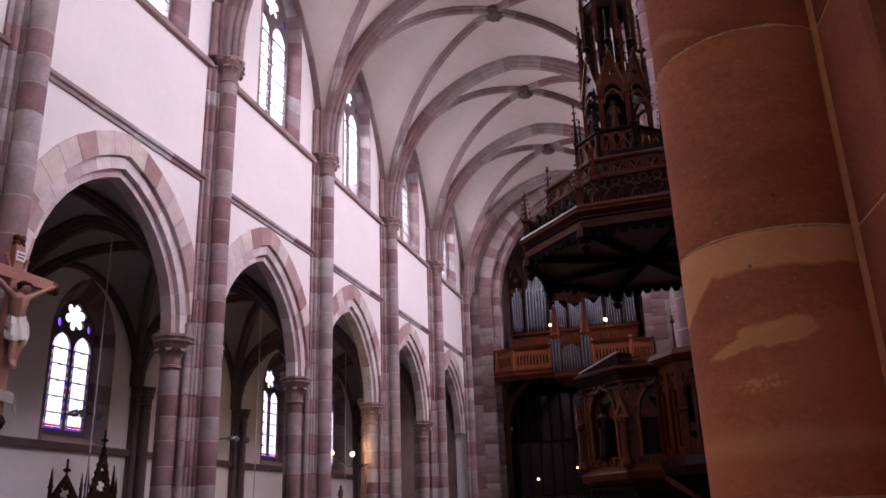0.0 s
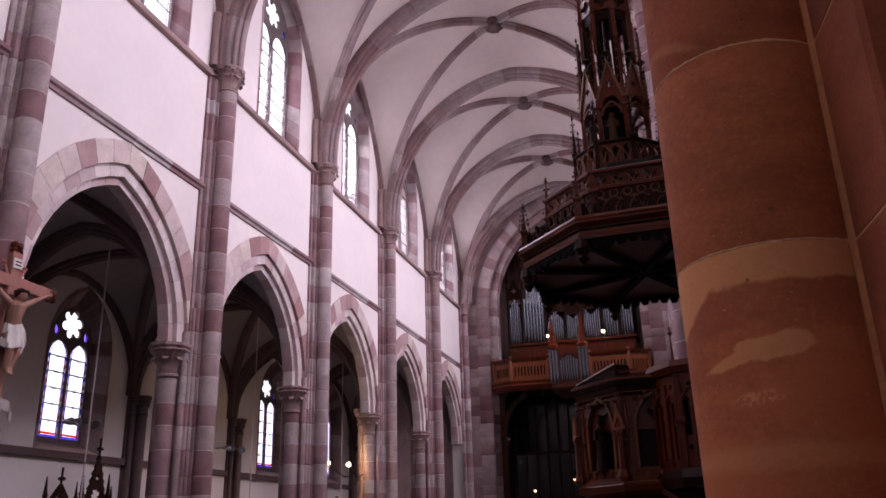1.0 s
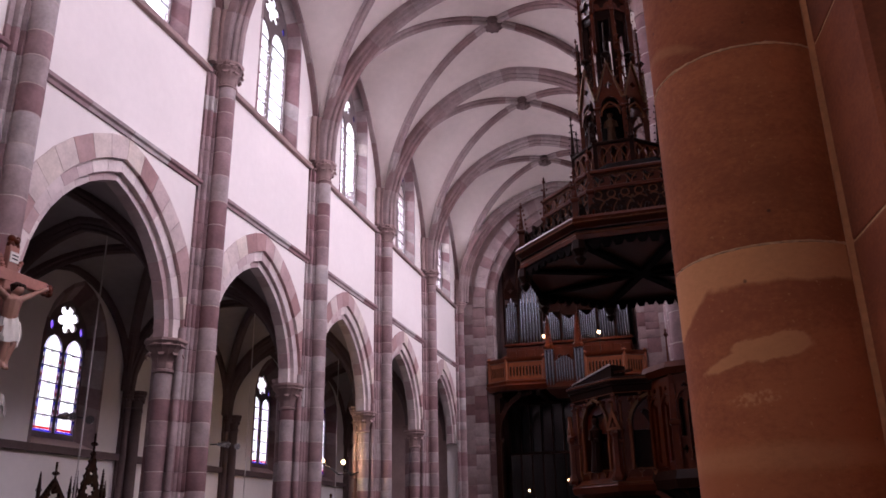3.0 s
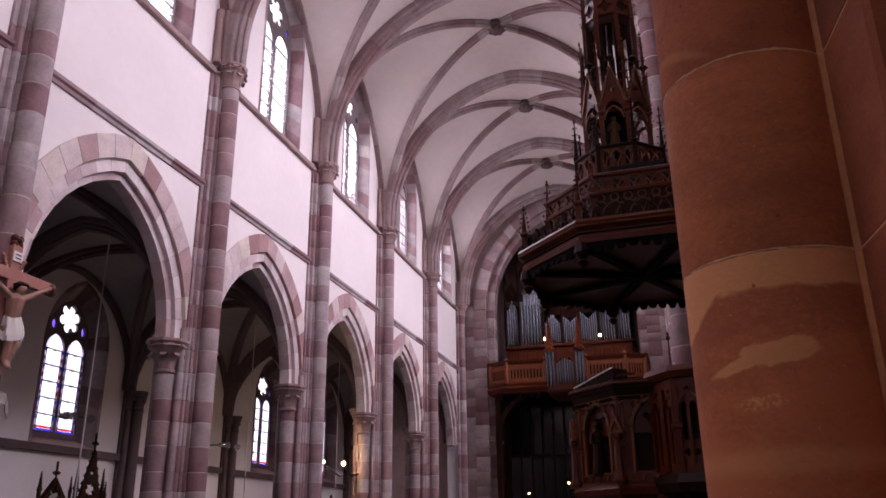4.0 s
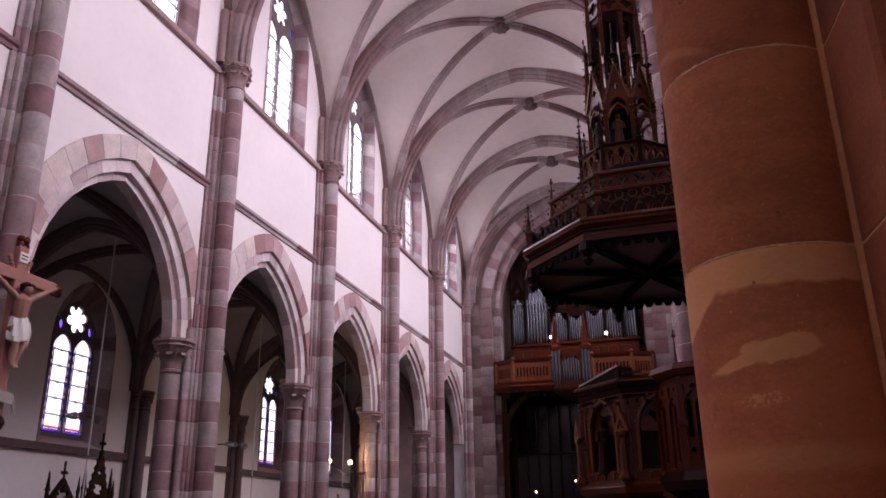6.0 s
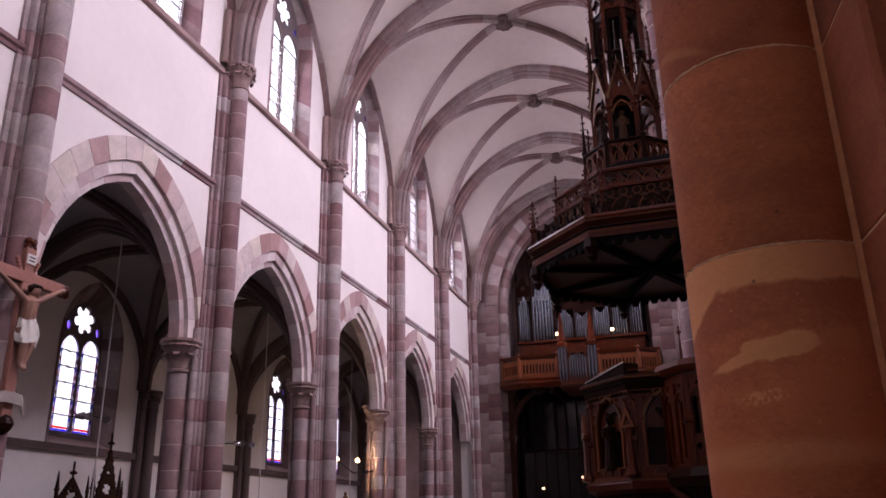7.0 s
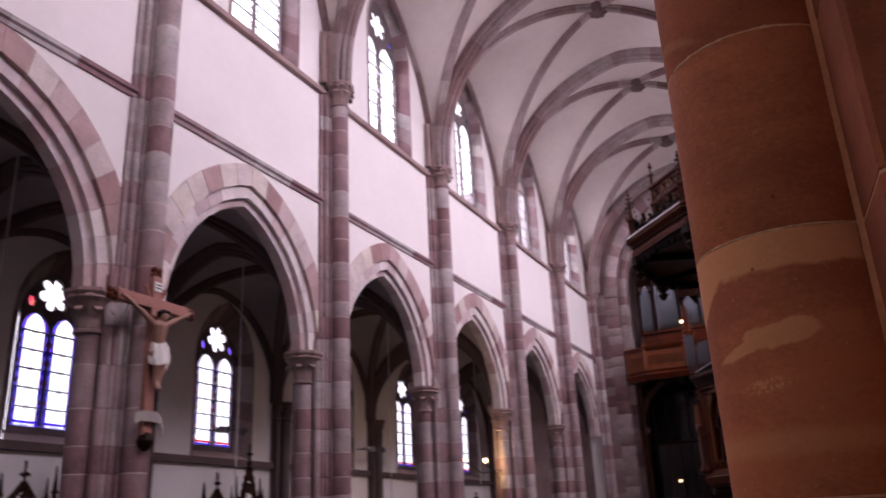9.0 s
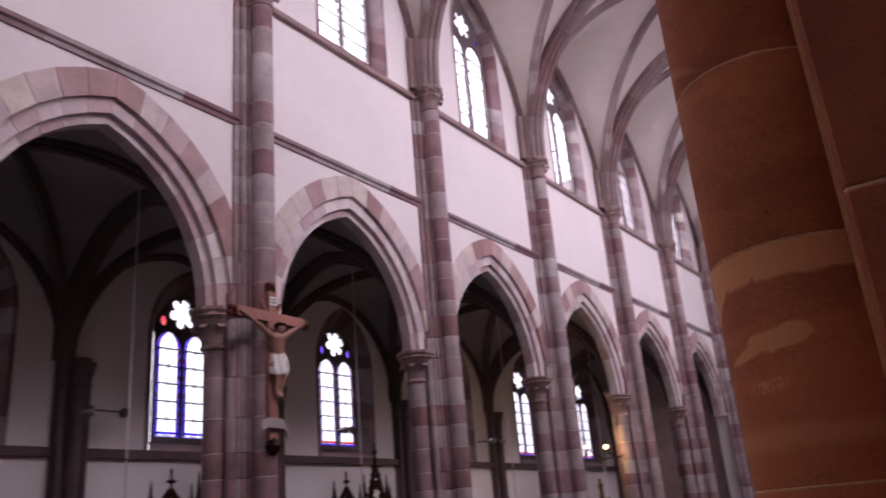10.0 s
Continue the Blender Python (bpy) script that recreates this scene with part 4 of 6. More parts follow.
# The great arch: local v points south, out of the wall
arch = thing("organ_arch", "great stepped sandstone arch in front of the organ", "arch")
voussoirs(arch, "outer_voussoir", 0.40, 1.05, -0.7, 0.02, OA, ORISE, OSPR, 14, dim_stone)
voussoirs(arch, "inner_voussoir", 0.0, 0.42, -0.9, -0.22, OA, ORISE, OSPR, 14, dim_stone)
rnd = random.Random(7)
for s in (-1, 1):
    a, b = sorted((s * OA, s * (OA + 0.42)))
    stack(arch, "jamb_block", course_mesh("jamb_block", [(-0.9, a), (-0.22, a), (-0.22, b), (-0.9, b)], dim_stone), 0.3, OSPR, bedding(rnd, OSPR + 6), rnd)
    a, b = sorted((s * (OA + 0.40), s * (OA + 1.05)))
    stack(arch, "jamb_block", course_mesh("jamb_block", [(-0.7, a), (0.02, a), (0.02, b), (-0.7, b)], dim_stone), 0.0, OSPR, bedding(rnd, OSPR + 6), rnd)
    part("impost_capital", capital(bmesh.new(), -0.3, s * (OA + 0.1), 0.24, 5.9, 0.6, 1.6), stone_plain, arch)
    a, b = sorted((s * (OA + 1.05), s * (XC - XL - 0.1)))
    stack(arch, "wall_block", course_mesh("wall_block", [(-0.2, a + 0.004), (0.0, a + 0.004), (0.0, b), (-0.2, b)], dim_stone), 0.0, OSPR + 5.5, bedding(rnd, OSPR + 6), rnd)
arch.matrix_world = pose(XC, YN, 0, 0, 0, -90)
for side in ("left", "right"):
    p = thing("corner_shaft", "slender banded sandstone shaft in the corner of the nave", "pillar", "corner shafts by the organ wall")
    p.matrix_world = side_pose(side, YN - 0.30)
    corner_beds = bedding(rnd, CAP)
    stack(p, "shaft_drum", course_mesh("shaft_drum", circle(0.18, 0, 0.2, 14)), 0.4, CAP - 0.6, corner_beds, rnd)
    stack(p, "pilaster_block", course_mesh("pilaster_block", [(-0.02, -0.4), (0.1, -0.4), (0.1, 0.3), (-0.02, 0.3)]), 0.4, CAP - 0.2, corner_beds, rnd)
    part("shaft_capital", capital(bmesh.new(), 0.18, 0, 0.2, CAP, 0.55, 1.6), stone_plain, p)
    part("base", add_turned(bmesh.new(), 0.18, 0, [(0.34, 0), (0.34, 0.3), (0.24, 0.42)], 12), stone_plain, p)
    part("springer", add_turned(bmesh.new(), 0.1, 0, [(0.2, CAP), (0.18, CAP + 0.1), (0.18, SPRING + 1.0)], 10), stone_plain, p)


def along(bm, p0, p1, z=0.0):
    """Move a mesh drawn in (v outwards, u from 0, z) onto the edge from p0 to p1; v points to the right of the edge."""
    d = Vector((p1[0] - p0[0], p1[1] - p0[1], 0)).normalized()
    out = Vector((d.y, -d.x, 0))
    m = Matrix(((out.x, d.x, 0, p0[0]), (out.y, d.y, 0, p0[1]), (0, 0, 1, z), (0, 0, 0, 1)))
    bmesh.ops.transform(bm, matrix=m, verts=bm.verts)
    return bm


def length(p0, p1):
    return math.hypot(p1[0] - p0[0], p1[1] - p0[1])


def slot_panel(w, h, n, v0, v1, margin=0.1):
    """A panel of width w and height h pierced by n pointed slots."""
    step = (w - 2 * margin) / n
    holes = [lancet_loop(margin + (i + 0.5) * step, step * 0.27, h * 0.2, h * 0.68, step * 0.45, 3) for i in range(n)]
    return plate(bmesh.new(), [(0, 0), (w, 0), (w, h), (0, h)], holes, v0, v1)


def foil_panel(w, h, n, v0, v1, lobes=4):
    step = w / n
    holes = [foil_loop((i + 0.5) * step, h * 0.5, min(step, h) * 0.46, lobes, 4, 0.0) for i in range(n)]
    return plate(bmesh.new(), [(0, 0), (w, 0), (w, h), (0, h)], holes, v0, v1)


def relief(w, z0, z1, n, v=0.0, r=0.010, circles=True):
    """Raised tracery on a panel of width w: intersecting pointed arches from z0 with a row of rings under z1."""
    bm, q = bmesh.new(), w / n
    sec = [(-r * 0.8, -r), (r * 1.4, -r), (r * 1.4, r), (-r * 0.8, r)]
    top = z1 - (q * 0.62 if circles else 0.0)
    rise = top - z0
    for i in range(-1, n + 1):
        c = (i + 0.5) * q
        for sgn in (-1, 1):
            line = [(v, c + sgn * a, z0 + b) for a, b in pointed(q, rise, 6)[:7]]
            line = [p for p in line if -0.001 <= p[1] <= w + 0.001]
            if len(line) > 2:
                add_sweep(bm, line, sec, (1, 0, 0))
    if circles:
        for i in range(n):
            ring = [(v, (i + 0.5) * q + q * 0.3 * math.cos(a), top + q * 0.31 + q * 0.3 * math.sin(a)) for a in np.linspace(0, 2 * math.pi, 11)]
            add_sweep(bm, ring, sec, (1, 0, 0))
    return bm


def leafy_frieze(w, z, r, n, v=0.0):
    """A row of carved leaf clumps along an edge of length w."""
    bm = bmesh.new()
    for i in range(n):
        c = w * (i + 0.5) / n
        for du, dz, k in ((0, 0, 1.0), (-0.9, 0.55, 0.7), (0.9, 0.55, 0.7), (0, -0.9, 0.6)):
            bmesh.ops.create_icosphere(bm, subdivisions=1, radius=r * k, matrix=pose(v, c + du * r, z + dz * r))
    return bm


def moulding(p, name, pts, section, mat, label=""):
    """A moulding along an open line of (x, y): section of (outwards, z); outwards is to the right of the line."""
    bm = bmesh.new()
    n = len(pts)
    rings = []
    for i, q in enumerate(pts):
        a, b = pts[max(i - 1, 0)], pts[min(i + 1, n - 1)]
        d1 = Vector((q[0] - a[0], q[1] - a[1])) if i else Vector((b[0] - q[0], b[1] - q[1]))
        d2 = Vector((b[0] - q[0], b[1] - q[1])) if i < n - 1 else d1
        d1.normalize(), d2.normalize()
        o1, o2 = Vector((d1.y, -d1.x)), Vector((d2.y, -d2.x))
        o = (o1 + o2).normalized()
        o = o / max(o.dot(o1), 0.4)
        rings.append([bm.verts.new((q[0] + o.x * s, q[1] + o.y * s, z)) for s, z in section])
    for a, b in zip(rings, rings[1:]):
        for i in range(len(section)):
            j = (i + 1) % len(section)
            bm.faces.new((a[i], a[j], b[j], b[i]))
    bm.faces.new(rings[0][::-1]), bm.faces.new(rings[-1])
    return part(name, bm, mat, p, label)


# ---- organ gallery and organ ----
gallery = thing("organ_gallery", "warm oak organ gallery with a pierced balustrade", "gallery")
GZ0, GZ1 = 8.3, 9.72
gpts = [(-8.35, 40.3), (-8.6, 39.6), (-7.65, 39.1), (-5.75, 39.15), (-3.75, 39.15), (-1.85, 39.1), (-0.9, 39.6), (-1.15, 40.3)]
bm = bmesh.new()
ring = gpts + [(-1.15, 46), (-8.35, 46)]
add_prism(bm, ring, [(GZ0 - 0.25, 1.0), (GZ0 + 0.02, 1.0)])
part("gallery_floor", bm, dark_wood, gallery)
for i, (a, b) in enumerate(zip(gpts, gpts[1:])):
    if i == 3:
        continue
    w = length(a, b)
    panel = along(slot_panel(w, 0.86, max(2, round(w / 0.19)), -0.05, 0.0, 0.14), a, b, GZ0 + 0.32)
    part("balustrade_panel", panel, warm_wood, gallery)
    part("panel_back", along(box(-0.16, -0.14, 0.02, w - 0.02, 0, 0.9), a, b, GZ0 + 0.3), dark_wood, gallery)
moulding(gallery, "handrail", gpts, [(-0.1, GZ1 - 0.22), (0.03, GZ1 - 0.22), (0.09, GZ1 - 0.1), (0.11, GZ1 - 0.02), (-0.1, GZ1)], red_wood)
moulding(gallery, "lower_moulding", gpts, [(-0.1, GZ0 - 0.2), (0.04, GZ0 - 0.2), (0.16, GZ0 + 0.02), (0.1, GZ0 + 0.1), (0.14, GZ0 + 0.22), (0.02, GZ0 + 0.33), (-0.1, GZ0 + 0.33)], red_wood)
for q in gpts[1:-1]:
    part("post", add_turned(bmesh.new(), q[0], q[1], [(0.09, GZ0 + 0.2), (0.09, GZ1 - 0.1), (0.11, GZ1), (0.05, GZ1 + 0.1)], 8), warm_wood, gallery)
for s in (-1, 1):
    pts = [(XC + s * (3.55 - 1.9 * (1 - math.cos(a))), 39.6, 5.7 + 2.35 * math.sin(a)) for a in np.linspace(0, 1.5, 10)]
    part("curved_brace", add_sweep(bmesh.new(), pts, [(-0.12, -0.12), (0.12, -0.12), (0.12, 0.12), (-0.12, 0.12)], (0, 1, 0)), dark_wood, gallery)
    part("wall_post", box(XC + s * 3.5 - 0.13, XC + s * 3.5 + 0.13, 39.5, 39.75, 0.0, 8.06), dark_wood, gallery)
for x in np.linspace(-8.0, -1.5, 8):
    part("joist", box(x - 0.08, x + 0.08, 39.3, 45.5, GZ0 - 0.5, GZ0 - 0.254), dark_wood, gallery)


def organ_pipe(parent, x, y, z0, z1, r):
    bm = bmesh.new()
    add_turned(bm, x, y, [(r * 0.25, z0), (r * 0.95, z0 + r * 5), (r, z0 + r * 5.4), (r, z1), (r * 0.9, z1)], 12)
    mouth = r * 7
    add_box(bm, x - r * 0.55, x + r * 0.55, y - r * 1.06, y - r * 0.8, z0 + mouth - r * 0.6, z0 + mouth + r * 0.3)
    return part("pipe", bm, pipe_metal, parent, smooth=True)


organ = thing("pipe_organ", "large pipe organ with tin pipes in a dark oak case", "organ")
part("lower_case", box(-8.0, -1.5, 41.2, 43.5, GZ0 + 0.021, 10.7, 0.03), red_wood, organ)
for i in range(13):
    x = -7.9 + i * 0.49
    part("case_panel", box(x + 0.05, x + 0.44, 41.15, 41.2, 9.2, 10.5, 0.02), red_wood, organ)
part("case_cornice", box(-8.1, -1.4, 41.05, 41.4, 10.704, 10.85, 0.03), red_wood, organ)
flats = [(-8.0, -7.35, 5, 12.9, 13.4), (-7.25, -6.1, 7, 13.3, 14.6), (-6.0, -5.1, 8, 12.0, 12.5), (-5.0, -4.2, 7, 12.3, 12.0), (-4.1, -3.2, 8, 12.5, 12.1), (-3.1, -2.3, 6, 12.9, 13.6), (-2.2, -1.55, 5, 13.2, 12.8)]
for x0, x1, n, h0, h1 in flats:
    step = (x1 - x0) / n
    for i in range(n):
        f = abs(i - (n - 1) / 2) / ((n - 1) / 2)
        organ_pipe(organ, x0 + (i + 0.5) * step, 41.35, 10.85, h1 + (h0 - h1) * f, step * 0.46)
    part("case_post", box(x0 - 0.08, x0 - 0.004, 41.2, 41.5, 10.85, max(h0, h1) + 0.9, 0.01), dark_wood, organ)
    xm, hw = (x0 + x1) / 2, (x1 - x0) / 2
    top = plate(bmesh.new(), [(-hw, 0), (hw, 0), (hw, 0.5), (0, 1.2), (-hw, 0.5)], [foil_loop(0, 0.48, hw * 0.5, 4, 4, 0)], -0.05, 0.05)
    bmesh.ops.transform(top, matrix=pose(xm, 41.35, max(h0, h1) - 0.05, 0, 0, -90), verts=top.verts)
    part("case_gable", top, dark_wood, organ)
    part("finial", add_turned(bmesh.new(), x0 - 0.04, 41.35, [(0.07, max(h0, h1) + 0.9), (0.1, max(h0, h1) + 0.95), (0.02, max(h0, h1) + 1.6)], 6), dark_wood, organ)
part("back_case", box(-8.1, -1.4, 41.75, 43.4, 10.852, 13.2), dark_wood, organ)
part("console", box(-5.3, -4.2, 40.1, 41.0, GZ0 + 0.021, 9.5, 0.03), red_wood, organ)

positive = thing("rear_positive", "small organ case on the balustrade with grey-blue pipes", "organ")
part("case", box(-5.62, -3.82, 39.0, 39.7, GZ0 - 0.3, 9.0, 0.02), red_wood, positive)
part("corbel", add_prism(bmesh.new(), [(-5.62, 38.95), (-3.82, 38.95), (-3.82, 39.7), (-5.62, 39.7)], [(GZ0 - 0.75, 0.5), (GZ0 - 0.45, 0.9), (GZ0 - 0.3, 1.04), (GZ0 - 0.2, 1.04)]), dark_wood, positive)
for x in (-5.45, -4.0):
    for i in range(3):
        organ_pipe(positive, x - 0.15 + i * 0.15, 38.92 + abs(i - 1) * 0.03, GZ0 - 0.1, 9.95, 0.072)
    part("tower_cap", add_prism(bmesh.new(), circle(x, 38.95, 0.27, 6), [(9.95, 1), (10.1, 1.1), (10.2, 0.8)]), red_wood, positive)
    spire = bmesh.new()
    add_turned(spire, x, 38.95, [(0.2, 10.2), (0.02, 11.7)], 6)
    for i in range(7):
        for k in range(4):
            z, r = 10.3 + i * 0.19, 0.2 * (1 - (i + 0.4) / 7.6) + 0.03
            add_turned(spire, x + r * math.cos(k * math.pi / 2 + 0.7), 38.95 + r * math.sin(k * math.pi / 2 + 0.7), [(0.01, z - 0.05), (0.045, z), (0.01, z + 0.06)], 5)
    part("crocketed_spire", spire, red_wood, positive)
for i in range(7):
    organ_pipe(positive, -5.1 + i * 0.125, 38.96, GZ0 + 0.05, 9.35 + 0.25 * math.cos((i - 3) / 3 * 1.4), 0.055)
gab = plate(bmesh.new(), [(-0.5, 0), (0.5, 0), (0.5, 0.12), (0, 0.85), (-0.5, 0.12)], [lancet_loop(-0.2, 0.13, 0.05, 0.15, 0.2, 3), lancet_loop(0.2, 0.13, 0.05, 0.15, 0.2, 3)], -0.04, 0.04)
bmesh.ops.transform(gab, matrix=pose(-4.725, 39.0, 9.35, 0, 0, -90), verts=gab.verts)
part("gable", gab, red_wood, positive)

glow = bpy.data.materials.new("lamp_glow")
glow.use_nodes = True
glow.node_tree.nodes["Principled BSDF"].inputs["Emission Color"].default_value = (1.0, 0.62, 0.28, 1)
glow.node_tree.nodes["Principled BSDF"].inputs["Emission Strength"].default_value = 9.0


def globe_lamp(x, y, z, r, label, to, group, power=8.0):
    """A small glowing globe on an arm that reaches to the point 'to'."""
    p = thing("globe_lamp", label, "lamp", group)
    bm = bmesh.new()
    bmesh.ops.create_uvsphere(bm, u_segments=12, v_segments=8, radius=r, matrix=pose(x, y, z))
    part("globe", bm, glow, p, "glowing warm globe", smooth=True)
    part("arm", add_sweep(bmesh.new(), [(x, y, z - r), ((x + to[0]) / 2, (y + to[1]) / 2, min(z, to[2]) - r * 1.6), to], [(-0.02, -0.02), (0.02, -0.02), (0.02, 0.02), (-0.02, 0.02)], (to[1] - y, x - to[0], 0.001)), iron, p)
    lamp = new("globe_light", bpy.data.lights.new("globe_light", "POINT"))
    lamp.data.energy, lamp.data.color, lamp.data.shadow_soft_size = power, (1.0, 0.68, 0.30), r
    lamp.location = (x, y, z + 0.02)
    return p


globe_lamp(-5.83, 40.3, 10.95, 0.085, "glowing music desk lamp on the organ gallery", (-5.83, 40.6, 9.6), "lamps of the organ gallery", 12)
globe_lamp(-3.05, 40.3, 10.95, 0.085, "glowing music desk lamp on the organ gallery", (-3.05, 40.6, 9.6), "lamps of the organ gallery", 12)

screen_glass = bpy.data.materials.new("dark_screen_glass")
screen_glass.use_nodes = True
sb = screen_glass.node_tree.nodes["Principled BSDF"]
sb.inputs["Base Color"].default_value = (0.006, 0.007, 0.007, 1)
sb.inputs["Roughness"].default_value = 0.17
sb.inputs["Specular IOR Level"].default_value = 0.5
screen = thing("porch_screen", "dark glazed oak screen under the organ gallery", "screen")
for i in range(13):
    x = -8.1 + i * 0.56
    part("mullion", box(x - 0.035, x + 0.035, 41.6, 41.72, 0, 7.8), dark_wood, screen)
    if i < 12:
        for z0, z1 in ((0.2, 2.6), (2.72, 5.2), (5.32, 7.7)):
            tilt = bmesh.new()
            a = 0.02 * ((i * 7 + int(z0) * 3) % 7 - 3)
            tilt.faces.new([tilt.verts.new(c) for c in ((x + 0.03, 41.66 - a, z0), (x + 0.53, 41.66 + a, z0), (x + 0.53, 41.66 + a, z1), (x + 0.03, 41.66 - a, z1))])
            part("pane", tilt, screen_glass, screen)
for z in (0.1, 2.66, 5.26, 7.75):
    part("rail", box(-8.15, -1.35, 41.59, 41.73, z - 0.055, z + 0.055), dark_wood, screen)
for x, y, z in ((-7.2, 41.5, 3.45), (-5.2, 41.5, 3.9)):
    globe_lamp(x, y, z, 0.05, "tiny bright lamp on the screen under the gallery", (x, 41.59, z - 0.1), "small lamps on the porch screen", 1.0)

# ---- pulpit ----
def octagon(cx, cy, r, first=0, count=8):
    return [(cx + r * math.cos(radians(20 + 45 * k)), cy + r * math.sin(radians(20 + 45 * k))) for k in range(first, first + count)]


def carved_statue(name, label, x, y, z, h, mat, turn=0.0):
    """A small standing draped figure, one plain shape."""
    bm = bmesh.new()
    k = h / 1.7
    add_turned(bm, 0, 0, [(0.20 * k, 0), (0.24 * k, 0.05 * k), (0.2 * k, 0.4 * k), (0.16 * k, 0.85 * k), (0.2 * k, 1.15 * k), (0.21 * k, 1.3 * k), (0.09 * k, 1.4 * k), (0.07 * k, 1.44 * k), (0.1 * k, 1.5 * k), (0.12 * k, 1.58 * k), (0.09 * k, 1.67 * k), (0.02 * k, 1.7 * k)], 10)
    for s in (-1, 1):
        add_sweep(bm, [(s * 0.2 * k, 0, 1.28 * k), (s * 0.26 * k, -0.06 * k, 1.0 * k), (s * 0.1 * k, -0.2 * k, 0.98 * k)], [(-0.06 * k, -0.06 * k), (0.06 * k, -0.06 * k), (0.06 * k, 0.06 * k), (-0.06 * k, 0.06 * k)], (0, 1, 0.2))
    for i in range(5):
        add_sweep(bm, [(0.2 * k * math.sin(i - 2), -0.17 * k * math.cos((i - 2) * 0.6), 0.02 * k), (0.13 * k * math.sin(i - 2), -0.15 * k * math.cos((i - 2) * 0.6), 0.9 * k)], [(-0.02 * k, -0.02 * k), (0.02 * k, -0.02 * k), (0.02 * k, 0.02 * k), (-0.02 * k, 0.02 * k)], (1, 0, 0))
    ob = part(name, bm, mat, None, label, smooth=True)
    ob.matrix_world = pose(x, y, z, 0, 0, turn)
    return tagged(ob, label, "statue")


def pinnacle(bm, x, y, z0, z1, r, crockets=5):
    zb = z0 + (z1 - z0) * 0.42
    add_turned(bm, x, y, [(r, z0), (r, zb - r), (r * 1.5, zb - r * 0.6), (r * 1.5, zb), (r * 0.95, zb + r * 0.3), (r * 0.12, z1)], 4, 0.5)
    for i in range(crockets):
        f = (i + 0.5) / crockets
        z = zb + (z1 - zb) * f * 0.9
        rr = r * 0.95 * (1 - f) + r * 0.45
        for k in range(4):
            a = k * math.pi / 2
            add_turned(bm, x + rr * math.cos(a), y + rr * math.sin(a), [(r * 0.08, z - r * 0.35), (r * 0.32, z), (r * 0.1, z + r * 0.4)], 4)
    add_turned(bm, x, y, [(r * 0.15, z1 - r), (r * 0.55, z1 - r * 0.4), (r * 0.15, z1 + r * 0.2), (r * 0.3, z1 + r * 0.5), (r * 0.05, z1 + r * 0.9)], 5)
    return bm


PX, PY = -0.18, 11.0
pulpit = thing("pulpit", "octagonal carved oak pulpit with arched panels", "pulpit")
pr = octagon(PX, PY - 0.05, 1.08)
part("stem", add_turned(bmesh.new(), PX, PY, [(0.6, 0), (0.6, 0.15), (0.32, 0.3), (0.28, 1.2), (0.5, 1.5)], 8, 0.44), dark_wood, pulpit)
part("bowl", add_prism(bmesh.new(), pr, [(1.45, 0.45), (1.7, 0.75), (1.85, 0.92), (1.95, 0.98)]), dark_wood, pulpit, "carved dark bowl")
part("floor_moulding", add_prism(bmesh.new(), pr, [(1.95, 0.98), (2.0, 1.07), (2.07, 1.09), (2.12, 1.04), (2.16, 1.0)]), red_wood, pulpit)
part("inner_drum", add_prism(bmesh.new(), octagon(PX, PY - 0.05, 0.97), [(2.161, 1.0), (3.1, 1.0)]), dark_wood, pulpit)
part("rim", add_prism(bmesh.new(), pr, [(3.1, 1.0), (3.16, 1.03), (3.22, 1.04), (3.27, 1.075), (3.32, 1.07), (3.34, 1.03)]), dark_wood, pulpit)
